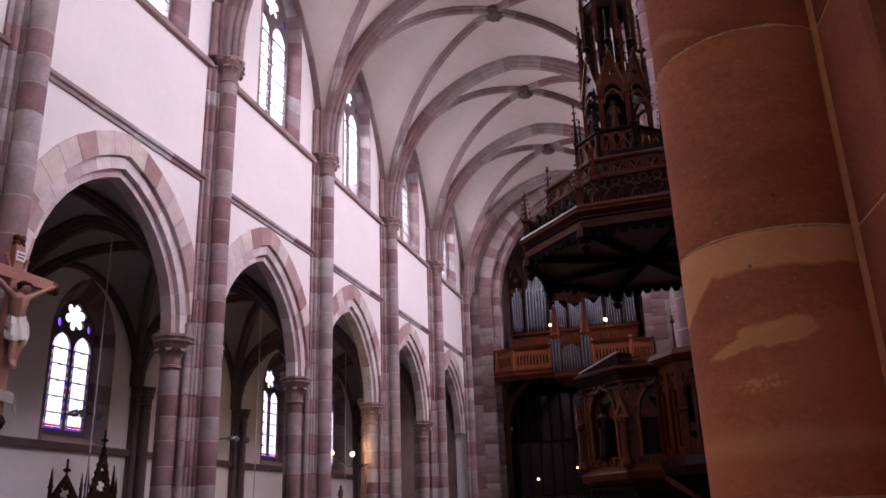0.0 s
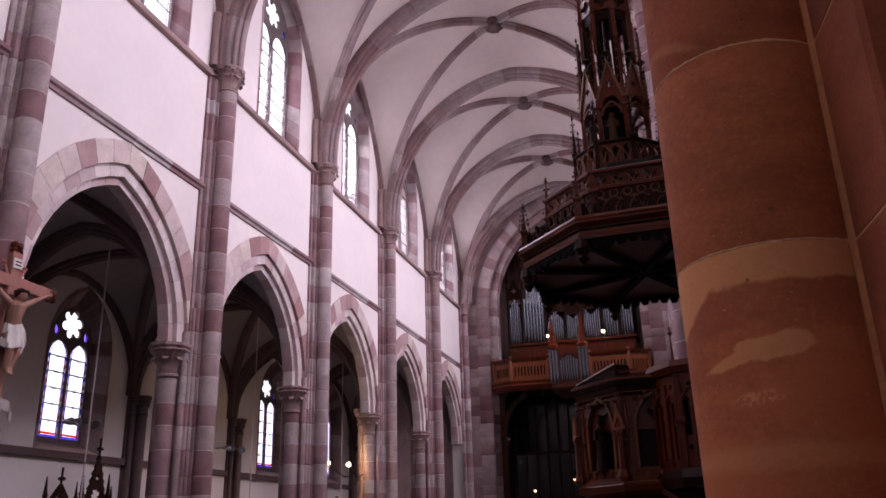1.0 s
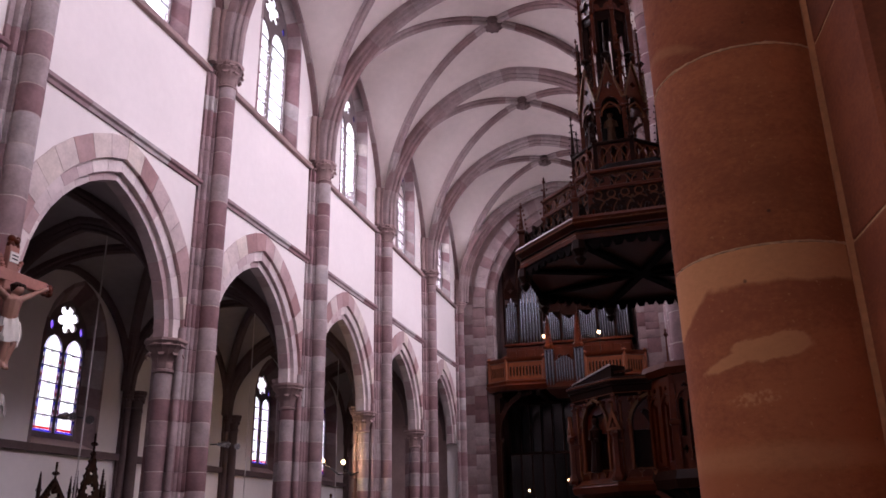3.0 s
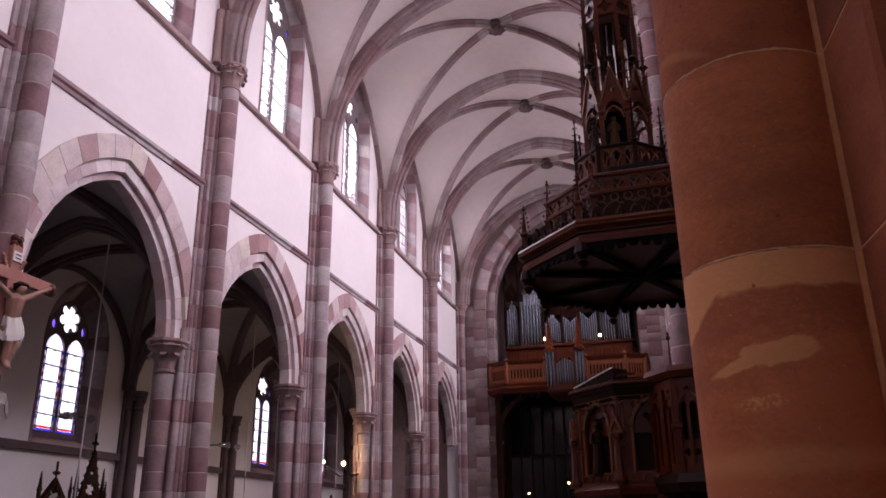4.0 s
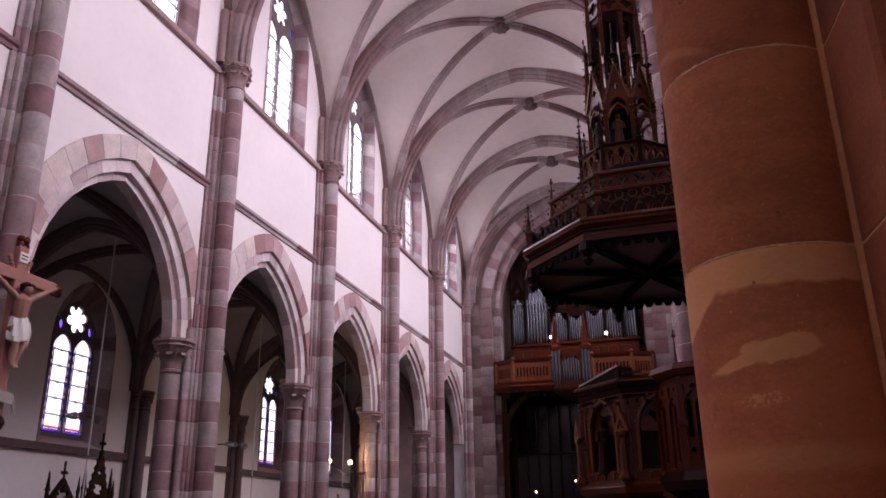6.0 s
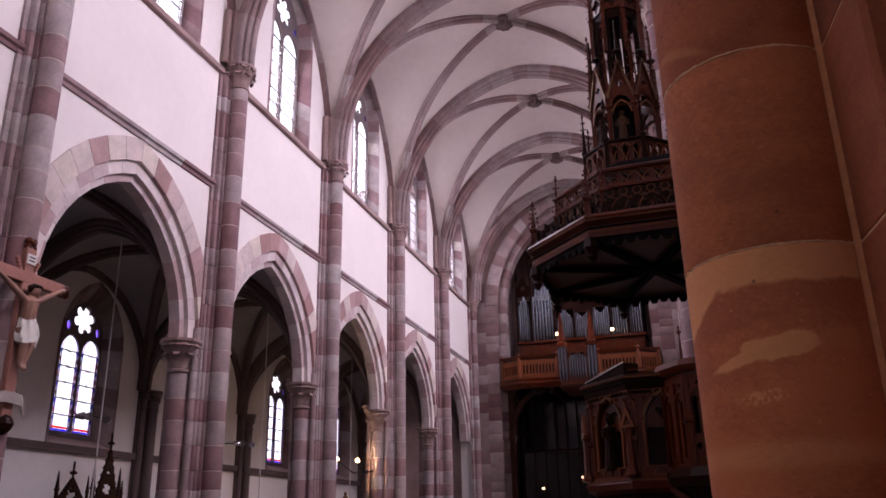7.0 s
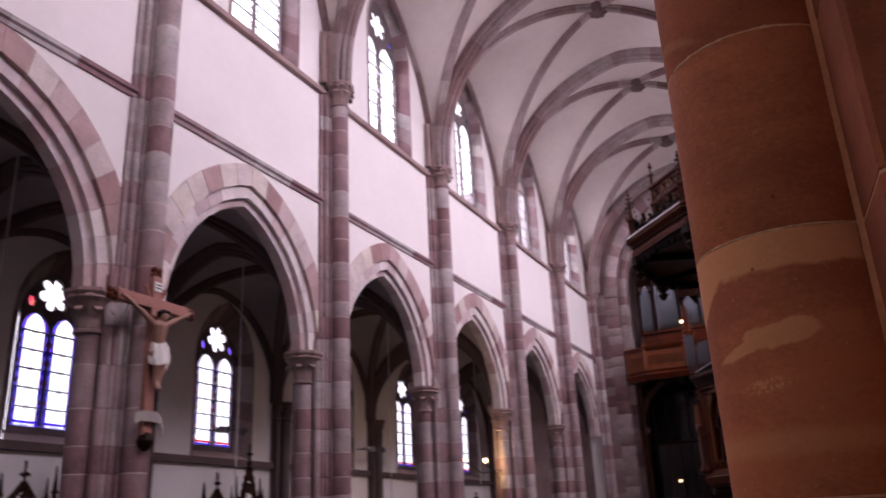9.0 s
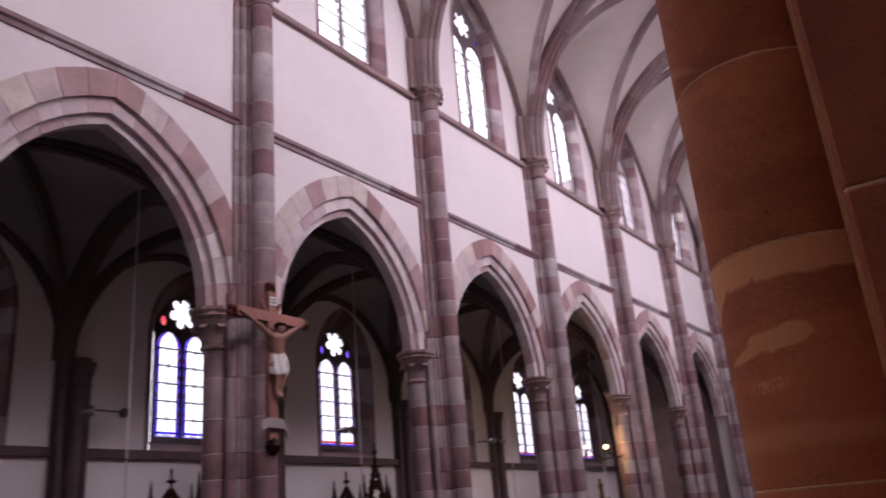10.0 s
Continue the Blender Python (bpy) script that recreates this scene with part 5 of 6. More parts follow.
for k in range(8):
    a, b = pr[k], pr[(k + 1) % 8]
    a, b = b, a
    w = length(a, b)
    panel = plate(bmesh.new(), [(0, 0), (w, 0), (w, 0.94), (0, 0.94)], [lancet_loop(w / 2, w * 0.28, 0.1, 0.60, w * 0.40, 5)], -0.09, -0.01)
    panel_ob = part("arched_panel", along(panel, b, a, 2.161), red_wood, pulpit)
    tr = along(plate(bmesh.new(), lancet_loop(w / 2, w * 0.275, 0.54, 0.60, w * 0.39, 5), [foil_loop(w / 2, 0.70, w * 0.17, 3, 4, 0.25)], -0.085, -0.05), b, a, 2.161)
    part("panel_tracery", tr, red_wood, pulpit)
    part("corner_buttress", pinnacle(bmesh.new(), b[0], b[1], 2.1, 3.28, 0.06, 3), red_wood, pulpit)
    ox, oy = (b[0] - PX) / 1.08, (b[1] - PY + 0.05) / 1.08
    part("buttress_foot", add_turned(bmesh.new(), b[0] + ox * 0.05, b[1] + oy * 0.05, [(0.075, 2.12), (0.09, 2.16), (0.05, 2.24), (0.045, 2.62), (0.07, 2.66), (0.045, 2.70)], 6), red_wood, pulpit)
    hood = plate(bmesh.new(), [(-0.1, 0), (0.1, 0), (0, 0.26)], [[(-0.05, 0.03), (0.05, 0.03), (0, 0.15)]], -0.02, 0.02)
    bmesh.ops.transform(hood, matrix=pose(b[0] + ox * 0.07, b[1] + oy * 0.07, 2.70, 0, 0, math.degrees(math.atan2(oy, ox))), verts=hood.verts)
    part("buttress_hood", hood, warm_wood, pulpit)
    for i in range(7):
        lf = bmesh.new()
        bmesh.ops.create_icosphere(lf, subdivisions=1, radius=0.028, matrix=pose(0.03, w * (i + 0.5) / 7, 0.885 + 0.012 * (i % 2)))
        part("carved_leaf", along(lf, b, a, 2.161), red_wood, pulpit)
    cw = add_sweep(bmesh.new(), [(0.0, w / 2 + u * 1.06, 2.161 + 0.60 + z * 1.06) for u, z in pointed(w * 0.29, w * 0.41, 5)], [(-0.02, -0.015), (0.02, -0.015), (0.02, 0.02), (-0.02, 0.02)], (1, 0, 0))
    part("arch_moulding", along(cw, b, a), gilt, pulpit)
    for q in range(5):
        for sgn in (-1, 1):
            f = (q + 0.5) / 5.2
            cr = bmesh.new()
            bmesh.ops.create_icosphere(cr, subdivisions=1, radius=0.02, matrix=pose(0.025, w / 2 + sgn * w * 0.33 * math.cos(f * 1.35), 0.60 + w * 0.46 * math.sin(f * 1.45)))
            part("crocket", along(cr, b, a, 2.161), carved_oak, pulpit)
    tagged(part("frieze", along(leafy_frieze(w, 0, 0.035, 9, -0.02), b, a, 1.885), dark_wood, pulpit), "dark carved leaf frieze", kind="stuff")
    tagged(part("base_tracery", along(relief(w * 0.96, 0.0, 0.095, 5, 0.0, 0.007, False), b, a, 2.165), carved_oak, pulpit), "oak tracery, light on its edges in the colour", kind="stuff")
    part("panel_edge", along(box(-0.012, 0.012, w * 0.06, w * 0.09, 0.05, 0.9, 0.004), b, a, 2.161), warm_wood, pulpit)
    part("panel_edge", along(box(-0.012, 0.012, w * 0.91, w * 0.94, 0.05, 0.9, 0.004), b, a, 2.161), warm_wood, pulpit)
    for c0 in (0.17, 0.785):
        part("colonnette", along(add_box(bmesh.new(), -0.02, 0.02, w * c0, w * (c0 + 0.045), 0.08, 0.64, 0.008), b, a, 2.161), warm_wood, pulpit)
# paler beads put the highlight lines of the mouldings into colour
for z, f, mat in ((1.985, 1.03, warm_wood), (2.10, 1.07, carved_oak), (3.145, 1.02, carved_oak), (3.245, 1.06, dark_wood), (3.30, 1.082, warm_wood)):
    part("bead_moulding", add_prism(bmesh.new(), pr, [(z - 0.010, f - 0.006), (z - 0.005, f + 0.004), (z + 0.005, f + 0.004), (z + 0.010, f - 0.006)]), mat, pulpit)
for k in (3, 4, 5, 6):
    a, b = pr[k], pr[(k + 1) % 8]
    mx, my = (a[0] + b[0]) / 2, (a[1] + b[1]) / 2
    if k in (4,):
        carved_statue("carved_saint", "small carved oak saint in a pulpit niche", mx * 1.0, my, 2.24, 0.66, dark_wood, 40)
desk = bmesh.new()
add_box(desk, -0.42, 0.42, -0.05, 0.25, 0.0, 0.03)
bmesh.ops.transform(desk, matrix=pose(-0.85, 10.32, 3.39, 10, 0, -48), verts=desk.verts)
part("book_desk", desk, red_wood, pulpit, "slanted oak book rest")
# Pale strip: the light along the rest's edge is put into its colour.
part("lit_rest_edge", add_sweep(bmesh.new(), [(-1.20, 10.56, 3.365), (-0.66, 9.95, 3.49)], [(-0.009, -0.006), (0.009, -0.006), (0.009, 0.008), (-0.009, 0.008)], (0.66, 0.75, 0)), pale_finish, pulpit, "pale strip for the lit edge of the book rest")
rest_w = length((-1.19, 10.55), (-0.65, 9.95))
# Dark oak puts the shade on this wedge into its colour.
part("book_rest", along(plate(bmesh.new(), [(0, 0.0), (rest_w, 0.0), (rest_w, 0.15), (0, 0.025)], [], -0.22, -0.004), (-1.19, 10.55), (-0.65, 9.95), 3.335), dark_wood, pulpit, "sloping oak book rest")
stair = [(-0.22, 9.97), (0.04, 9.58), (0.62, 9.38)]
for a, b in zip(stair, stair[1:]):
    w = length(a, b)
    n = 1 if w < 0.45 else 2
    holes = []
    for i in range(n):
        c, q = w * (i + 0.5) / n, w / n
        holes += [lancet_loop(c + s * q * 0.17, q * 0.13, 0.36, 0.72, q * 0.22, 4) for s in (-1, 1)]
        holes += [foil_loop(c + s * q * 0.18, 0.22, q * 0.15, 4, 4, 0) for s in (-1, 1)]
        holes.append(foil_loop(c, 0.92, q * 0.14, 4, 4, 0))
    part("stair_panel", along(plate(bmesh.new(), [(0, 0), (w, 0), (w, 1.08), (0, 1.08)], holes, -0.06, 0.0), a, b, 2.2), red_wood, pulpit)
    part("stair_back", along(box(-0.12, -0.1, 0, w, 0.0, 1.05), a, b, 2.2), dark_wood, pulpit)
    bars = bmesh.new()
    for i in range(n):
        c = w * (i + 0.5) / n
        add_box(bars, 0.0, 0.03, c - 0.016, c + 0.016, 0.1, 0.72)
        for s in (-1, 1):
            add_box(bars, 0.0, 0.035, c + s * w / n * 0.42 - 0.02, c + s * w / n * 0.42 + 0.02, 0.04, 0.95)
        add_sweep(bars, [(0.015, c + u, 0.70 + z) for u, z in pointed(w / n * 0.40, w / n * 0.62, 5)], [(-0.015, -0.015), (0.015, -0.015), (0.015, 0.015), (-0.015, 0.015)], (1, 0, 0))
    part("stair_mullion", along(bars, a, b, 2.2), red_wood, pulpit)
moulding(pulpit, "stair_rail", stair, [(-0.08, 3.26), (0.04, 3.26), (0.09, 3.33), (0.06, 3.4), (-0.08, 3.4)], red_wood)
moulding(pulpit, "stair_string", stair, [(-0.08, 2.0), (0.06, 2.0), (0.09, 2.1), (0.05, 2.2), (-0.08, 2.2)], dark_wood)
part("stair_post", pinnacle(bmesh.new(), stair[1][0], stair[1][1], 2.0, 3.75, 0.06, 0), red_wood, pulpit)
for dz, r, mat in ((0.0, 0.045, dark_wood), (0.07, 0.02, warm_wood), (-0.14, 0.03, red_wood)):
    part("stair_stringer", add_sweep(bmesh.new(), [(-0.24, 9.9, 2.13 + dz), (0.24, 9.82, 1.78 + dz), (0.62, 9.74, 1.50 + dz)], [(-r, -r), (r, -r), (r, r), (-r, r)], (0.16, 1.0, 0)), mat, pulpit)
part("stair_support", box(0.1, 0.8, 9.7, 10.0, 0, 2.0), dark_wood, pulpit)

# ---- pulpit canopy ----
canopy = thing("pulpit_canopy", "tall dark oak pulpit canopy with crocketed spires", "canopy")
R = 1.72
rim_o = octagon(PX, PY + 0.1, R)
# the shade below the canopy is put into the colour of these parts
part("soffit", add_prism(bmesh.new(), rim_o, [(5.02, 0.93), (5.06, 0.93)]), black_wood, canopy, "boarded underside with its shade in the colour")
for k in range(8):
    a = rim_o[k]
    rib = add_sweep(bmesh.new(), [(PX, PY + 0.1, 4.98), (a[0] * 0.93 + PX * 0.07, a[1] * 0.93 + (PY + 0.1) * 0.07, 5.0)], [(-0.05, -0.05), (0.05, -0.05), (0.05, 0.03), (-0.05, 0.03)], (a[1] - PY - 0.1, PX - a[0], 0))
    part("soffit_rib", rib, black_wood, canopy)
part("rim", add_prism(bmesh.new(), rim_o, [(5.0, 0.94), (5.0, 1.0), (5.06, 1.0), (5.1, 0.985), (5.16, 0.985), (5.2, 1.02), (5.26, 1.035), (5.3, 1.02)]), red_wood, canopy, "moulded reddish oak rim")
# beads of paler oak hold the highlights along the canopy's rim
for z, f, mat in ((5.08, 0.995, warm_wood), (5.13, 0.992, black_wood), (5.215, 1.03, carved_oak), (5.305, 1.0, warm_wood)):
    part("rim_bead", add_prism(bmesh.new(), rim_o, [(z - 0.012, f - 0.004), (z - 0.006, f + 0.004), (z + 0.006, f + 0.004), (z + 0.012, f - 0.004)]), mat, canopy)
for k in range(8):
    b, a = rim_o[k], rim_o[(k + 1) % 8]
    w = length(a, b)
    n = 9
    pts = []
    for i in range(n):
        c = w * (i + 0.5) / n
        pts += [(w * i / n, 0.02), (c - w / n * 0.25, -0.03 - 0.06 * abs(i - 4) / 4), (c + w / n * 0.25, -0.03 - 0.06 * abs(i - 4) / 4)]
    pts += [(w, 0.02), (w, 0.1), (0, 0.1)]
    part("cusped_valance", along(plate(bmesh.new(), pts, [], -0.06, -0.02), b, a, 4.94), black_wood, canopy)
    crest = bmesh.new()
    for i in range(8):
        c = w * (i + 0.5) / 8
        hgt = 0.20 + 0.07 * (i % 2)
        add_sweep(crest, [(-0.1, c - w / 18, 0.0), (-0.1, c - w / 30, hgt * 0.5), (-0.1, c + w / 40, hgt * 0.72), (-0.1, c, hgt)], [(-0.02, -0.02), (0.02, -0.02), (0.02, 0.02), (-0.02, 0.02)], (1, 0, 0))
        add_sweep(crest, [(-0.1, c + w / 18, 0.0), (-0.1, c + w / 30, hgt * 0.45), (-0.1, c - w / 40, hgt * 0.7)], [(-0.02, -0.02), (0.02, -0.02), (0.02, 0.02), (-0.02, 0.02)], (1, 0, 0))
        for dz in (0.35, 0.7, 1.0):
            bmesh.ops.create_icosphere(crest, subdivisions=1, radius=0.026, matrix=pose(-0.1, c + (0.03 if dz < 1 else 0), hgt * dz))
    part("leafy_crest", along(crest, b, a, 5.29), dark_wood, canopy)
    part("corner_pinnacle", pinnacle(bmesh.new(), b[0] * 0.97 + PX * 0.03, b[1] * 0.97 + PY * 0.03, 5.28, 5.95, 0.055), red_wood, canopy)
    part("pendant", add_turned(bmesh.new(), b[0] * 0.96 + PX * 0.04, b[1] * 0.96 + (PY + 0.1) * 0.04, [(0.02, 4.68), (0.08, 4.76), (0.05, 4.8), (0.11, 4.88), (0.09, 5.0)], 8), dark_wood, canopy)
# first gallery: two bands of pierced tracery
g1 = octagon(PX + 0.06, PY + 0.0, 1.36)
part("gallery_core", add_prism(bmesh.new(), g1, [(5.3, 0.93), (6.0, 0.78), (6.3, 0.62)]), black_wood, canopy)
for k in range(8):
    b, a = g1[k], g1[(k + 1) % 8]
    w = length(a, b)
    band = part("tracery_band", along(box(-0.04, 0.0, 0, w, 0, 0.36), b, a, 5.36), dark_wood, canopy)
    tagged(part("raised_tracery", along(relief(w, 0.01, 0.35, 6, 0.0, 0.009), b, a, 5.36), carved_oak, band), "golden-brown raised tracery, light on its edges in the colour", kind="stuff")
    band = part("tracery_band", along(foil_panel(w, 0.2, 5, -0.03, 0.01, 3), b, a, 5.74), red_wood, canopy)
    tagged(part("raised_tracery", along(relief(w, 0.005, 0.19, 5, 0.012, 0.007, False), b, a, 5.74), carved_oak, band), "golden-brown raised tracery, light on its edges in the colour", kind="stuff")
    part("gilded_boss", along(box(0.01, 0.025, w * 0.48, w * 0.52, 0.12, 0.24), b, a, 5.36), gilt, canopy)
    part("band_rail", along(box(-0.04, 0.03, 0, w, -0.03, 0.03, 0.01), b, a, 5.74), red_wood, canopy)
    part("band_rail", along(box(-0.05, 0.05, 0, w, 0, 0.06, 0.015), b, a, 5.94), red_wood, canopy)
    part("band_post", pinnacle(bmesh.new(), b[0], b[1], 5.3, 6.3, 0.055, 3), red_wood, canopy)
# second gallery
TX, TY = PX - 0.17, PY
g2r = octagon(TX, TY, 0.66)
part("upper_floor", add_prism(bmesh.new(), g2r, [(6.2, 1.0), (6.26, 1.06), (6.32, 1.0)]), red_wood, canopy)
for k in range(8):
    b, a = g2r[k], g2r[(k + 1) % 8]
    w = length(a, b)
    part("parapet_panel", along(slot_panel(w, 0.34, 3, -0.03, 0.01, 0.03), b, a, 6.32), red_wood, canopy)
    tagged(part("raised_tracery", along(relief(w, 0.02, 0.32, 3, 0.012, 0.008, False), b, a, 6.32), carved_oak, canopy), "golden-brown raised tracery, light on its edges in the colour", kind="stuff")
    part("parapet_rail", along(box(-0.05, 0.04, 0, w, 0, 0.05, 0.012), b, a, 6.66), dark_wood, canopy)
    part("parapet_pinnacle", pinnacle(bmesh.new(), b[0], b[1], 6.3, 7.35, 0.042, 5), dark_wood, canopy)


def gablet_crockets(w):
    bm = bmesh.new()
    for i in range(5):
        f = (i + 0.5) / 5
        for sgn in (-1, 1):
            bmesh.ops.create_icosphere(bm, subdivisions=1, radius=0.024, matrix=pose(0.02, w / 2 + sgn * (w / 2 * (1 - f) + 0.015), 7.44 + 0.62 * f + 0.02))
    return bm


# niche storey with gablets, then the open lantern and spire
nr = octagon(TX, TY, 0.49)
part("niche_core", add_prism(bmesh.new(), octagon(TX, TY, 0.27), [(6.32, 1), (7.62, 0.9)]), black_wood, canopy)
for k in range(8):
    b, a = nr[k], nr[(k + 1) % 8]
    w = length(a, b)
    part("niche_post", pinnacle(bmesh.new(), b[0], b[1], 6.32, 8.7, 0.046, 9), red_wood, canopy)
    gab = plate(bmesh.new(), [(0, 0), (w, 0), (w, 0.12), (w / 2, 0.72), (0, 0.12)], [lancet_loop(w / 2, w * 0.34, 0.0001 - 0.0, 0.02, w * 0.4, 5)[1:-1], foil_loop(w / 2, 0.36, w * 0.16, 4, 4, 0)], -0.03, 0.02)
    part("gablet", along(gab, b, a, 7.32), red_wood, canopy)
    edge = add_sweep(bmesh.new(), [(0.03, 0, 7.44), (0.03, w / 2, 8.06), (0.03, w, 7.44)], [(-0.02, -0.02), (0.02, -0.02), (0.02, 0.02), (-0.02, 0.02)], (1, 0, 0))
    part("gablet_edge", along(edge, b, a), gilt, canopy)
    part("niche_arch", along(add_sweep(bmesh.new(), [(0.03, w / 2 + u, 7.18 + zz) for u, zz in pointed(w * 0.36, w * 0.55, 6)], [(-0.012, -0.012), (0.012, -0.012), (0.012, 0.012), (-0.012, 0.012)], (1, 0, 0)), b, a), carved_oak, canopy)
    part("gablet_crockets", along(gablet_crockets(w), b, a), red_wood, canopy)
    part("gablet_finial", along(add_turned(bmesh.new(), 0.0, w / 2, [(0.015, 8.0), (0.02, 8.15), (0.075, 8.2), (0.02, 8.26), (0.015, 8.75)], 6), b, a), dark_wood, canopy)
lr = octagon(TX, TY, 0.31)
for q in lr:
    part("lantern_post", box(q[0] - 0.038, q[0] + 0.038, q[1] - 0.038, q[1] + 0.038, 7.6, 9.35, 0.01), dark_wood, canopy)
    part("lantern_pinnacle", pinnacle(bmesh.new(), TX + (q[0] - TX) * 1.28, TY + (q[1] - TY) * 1.28, 8.3, 10.0, 0.038, 7), red_wood, canopy)
part("lantern_rod", add_turned(bmesh.new(), TX, TY, [(0.045, 7.62), (0.025, 9.3)], 6), dark_wood, canopy)
part("lantern_crown", add_prism(bmesh.new(), octagon(TX, TY, 0.34), [(8.9, 1), (8.96, 1.05), (9.6, 0.95), (9.66, 1.05), (9.72, 0.9)]), dark_wood, canopy)
for k in range(8):
    b, a = octagon(TX, TY, 0.35)[k], octagon(TX, TY, 0.35)[(k + 1) % 8]
    w = length(a, b)
    part("crown_foil", along(foil_panel(w, 0.3, 1, 0.0, 0.03), b, a, 9.05), red_wood, canopy)
sp = bmesh.new()
add_turned(sp, TX, TY, [(0.29, 9.72), (0.03, 12.6)], 8, 0.44)
for i in range(12):
    for k in range(8):
        z, r = 9.9 + i * 0.21, 0.29 * (1 - (i + 0.8) / 13.5) + 0.03
        add_turned(sp, TX + r * math.cos(radians(20 + 45 * k)), TY + r * math.sin(radians(20 + 45 * k)), [(0.01, z - 0.06), (0.05, z), (0.015, z + 0.07)], 4)
part("spire", sp, dark_wood, canopy)
part("wall_bracket", box(PX, XR - 0.3, PY - 0.15, PY + 0.15, 5.0, 5.28), dark_wood, canopy)
b, a = nr[5], nr[6]
carved_statue("canopy_saint", "small carved oak saint in the canopy niche", (a[0] + b[0]) / 2 - 0.02, (a[1] + b[1]) / 2 + 0.06, 6.70, 0.56, carved_gold, 0)
part("statue_plinth", add_turned(bmesh.new(), (a[0] + b[0]) / 2 - 0.02, (a[1] + b[1]) / 2 + 0.02, [(0.13, 6.32), (0.13, 6.66), (0.16, 6.70)], 8), dark_wood, canopy)
b, a = nr[4], nr[5]
carved_statue("canopy_saint", "small carved oak saint in the canopy niche", (a[0] + b[0]) / 2, (a[1] + b[1]) / 2, 6.70, 0.52, dark_wood, -30)
part("statue_plinth", add_turned(bmesh.new(), (a[0] + b[0]) / 2, (a[1] + b[1]) / 2, [(0.13, 6.32), (0.13, 6.66), (0.16, 6.70)], 8), dark_wood, canopy)


# ---- near pier, the shaft and pilaster beside the camera ----
near = thing("near_pier", "massive red sandstone pier with pale mortar joints", "pier")
SX, SY, SR = 0.305, 2.30, 0.25
near_rnd = random.Random(5)
# block tones by bed height; negative heights are pilaster blocks, shade in their colour
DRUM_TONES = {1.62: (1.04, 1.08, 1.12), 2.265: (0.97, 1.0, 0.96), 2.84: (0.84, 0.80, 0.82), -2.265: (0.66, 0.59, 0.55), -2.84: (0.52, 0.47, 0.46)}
joints = [0.0, 0.75, 1.62, 2.265, 2.84, 3.6, 4.4, 5.2, 6.0, 6.8, 7.6, 8.4, 9.2, 10.0, 10.8, 11.6, 12.3]
for z0, z1 in zip(joints, joints[1:]):
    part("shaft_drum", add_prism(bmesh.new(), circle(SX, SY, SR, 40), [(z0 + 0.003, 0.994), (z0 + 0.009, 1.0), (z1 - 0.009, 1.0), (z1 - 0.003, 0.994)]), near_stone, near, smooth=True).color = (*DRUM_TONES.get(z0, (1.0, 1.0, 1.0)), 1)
    # ragged mortar: its height and its proud face change from point to point round the shaft
    mj, rings = bmesh.new(), []
    for i in range(120):
        a = 2 * math.pi * i / 120
        h, rr = near_rnd.choice((0.0006, 0.0014, 0.0018, 0.0026, 0.0040)), SR * near_rnd.choice((0.993, 0.997, 1.0015, 1.004))
        dz = near_rnd.uniform(-0.0012, 0.0012)
        rings.append([mj.verts.new((SX + q * math.cos(a), SY + q * math.sin(a), z1 + zz)) for q, zz in ((SR * 0.985, -0.004), (rr, dz - h), (rr, dz + h), (SR * 0.985, 0.004))])
    for i in range(120):
        g, h = rings[i], rings[(i + 1) % 120]
        for q in range(4):
            mj.faces.new((g[q], h[q], h[(q + 1) % 4], g[(q + 1) % 4]))
    part("mortar_joint", mj, near_mortar, near, "pale mortar joint", smooth=True)
    out = [(0.47, 2.16), (0.485, 2.13), (0.515, 1.80), (0.53, 1.785), (1.34, 1.785), (1.36, 1.80), (1.36, 4.25), (0.36, 4.25), (0.36, 2.6), (0.30, 2.35)]
    # the low object colour stands for the shade on the pilaster
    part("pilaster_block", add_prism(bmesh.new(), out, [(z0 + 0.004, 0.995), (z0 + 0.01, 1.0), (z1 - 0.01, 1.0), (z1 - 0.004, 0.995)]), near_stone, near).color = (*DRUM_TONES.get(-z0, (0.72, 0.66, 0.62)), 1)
    band = add_prism(bmesh.new(), [(0.476, 2.16), (0.488, 2.13), (0.5175, 1.80), (0.531, 1.788), (1.30, 1.788), (1.30, 3.0), (0.32, 3.0)], [(z1 - 0.0035, 0.999), (z1 + 0.0035, 0.999)])
    part("pilaster_joint", band, near_mortar, near, "pale mortar joint")
bead = add_sweep(bmesh.new(), [(0.484, 2.117, z) for z in (0.0, 4.0, 8.0, 12.3)], [(-0.012, -0.012), (0.012, -0.012), (0.012, 0.012), (-0.012, 0.012)], (1, 0, 0))
part("mortar_seam", bead, seam_mortar, near, "crumbling mortar seam beside the shaft")

# ---- crucifix on the pier ----
cruc = thing("crucifix", "large wooden crucifix with carved ends on the pier", "crucifix")
CX, CY = -9.68, 9.60
part("upright", box(CX - 0.06, CX + 0.06, CY - 0.11, CY + 0.11, 3.0, 6.05, 0.012), material("painted_cross_wood", (0.36, 0.15, 0.11), 0.6, amount=0.3), cruc)
part("crossbar", box(CX - 0.055, CX + 0.065, CY - 0.92, CY + 0.86, 5.40, 5.61, 0.012), bpy.data.materials["painted_cross_wood"], cruc)
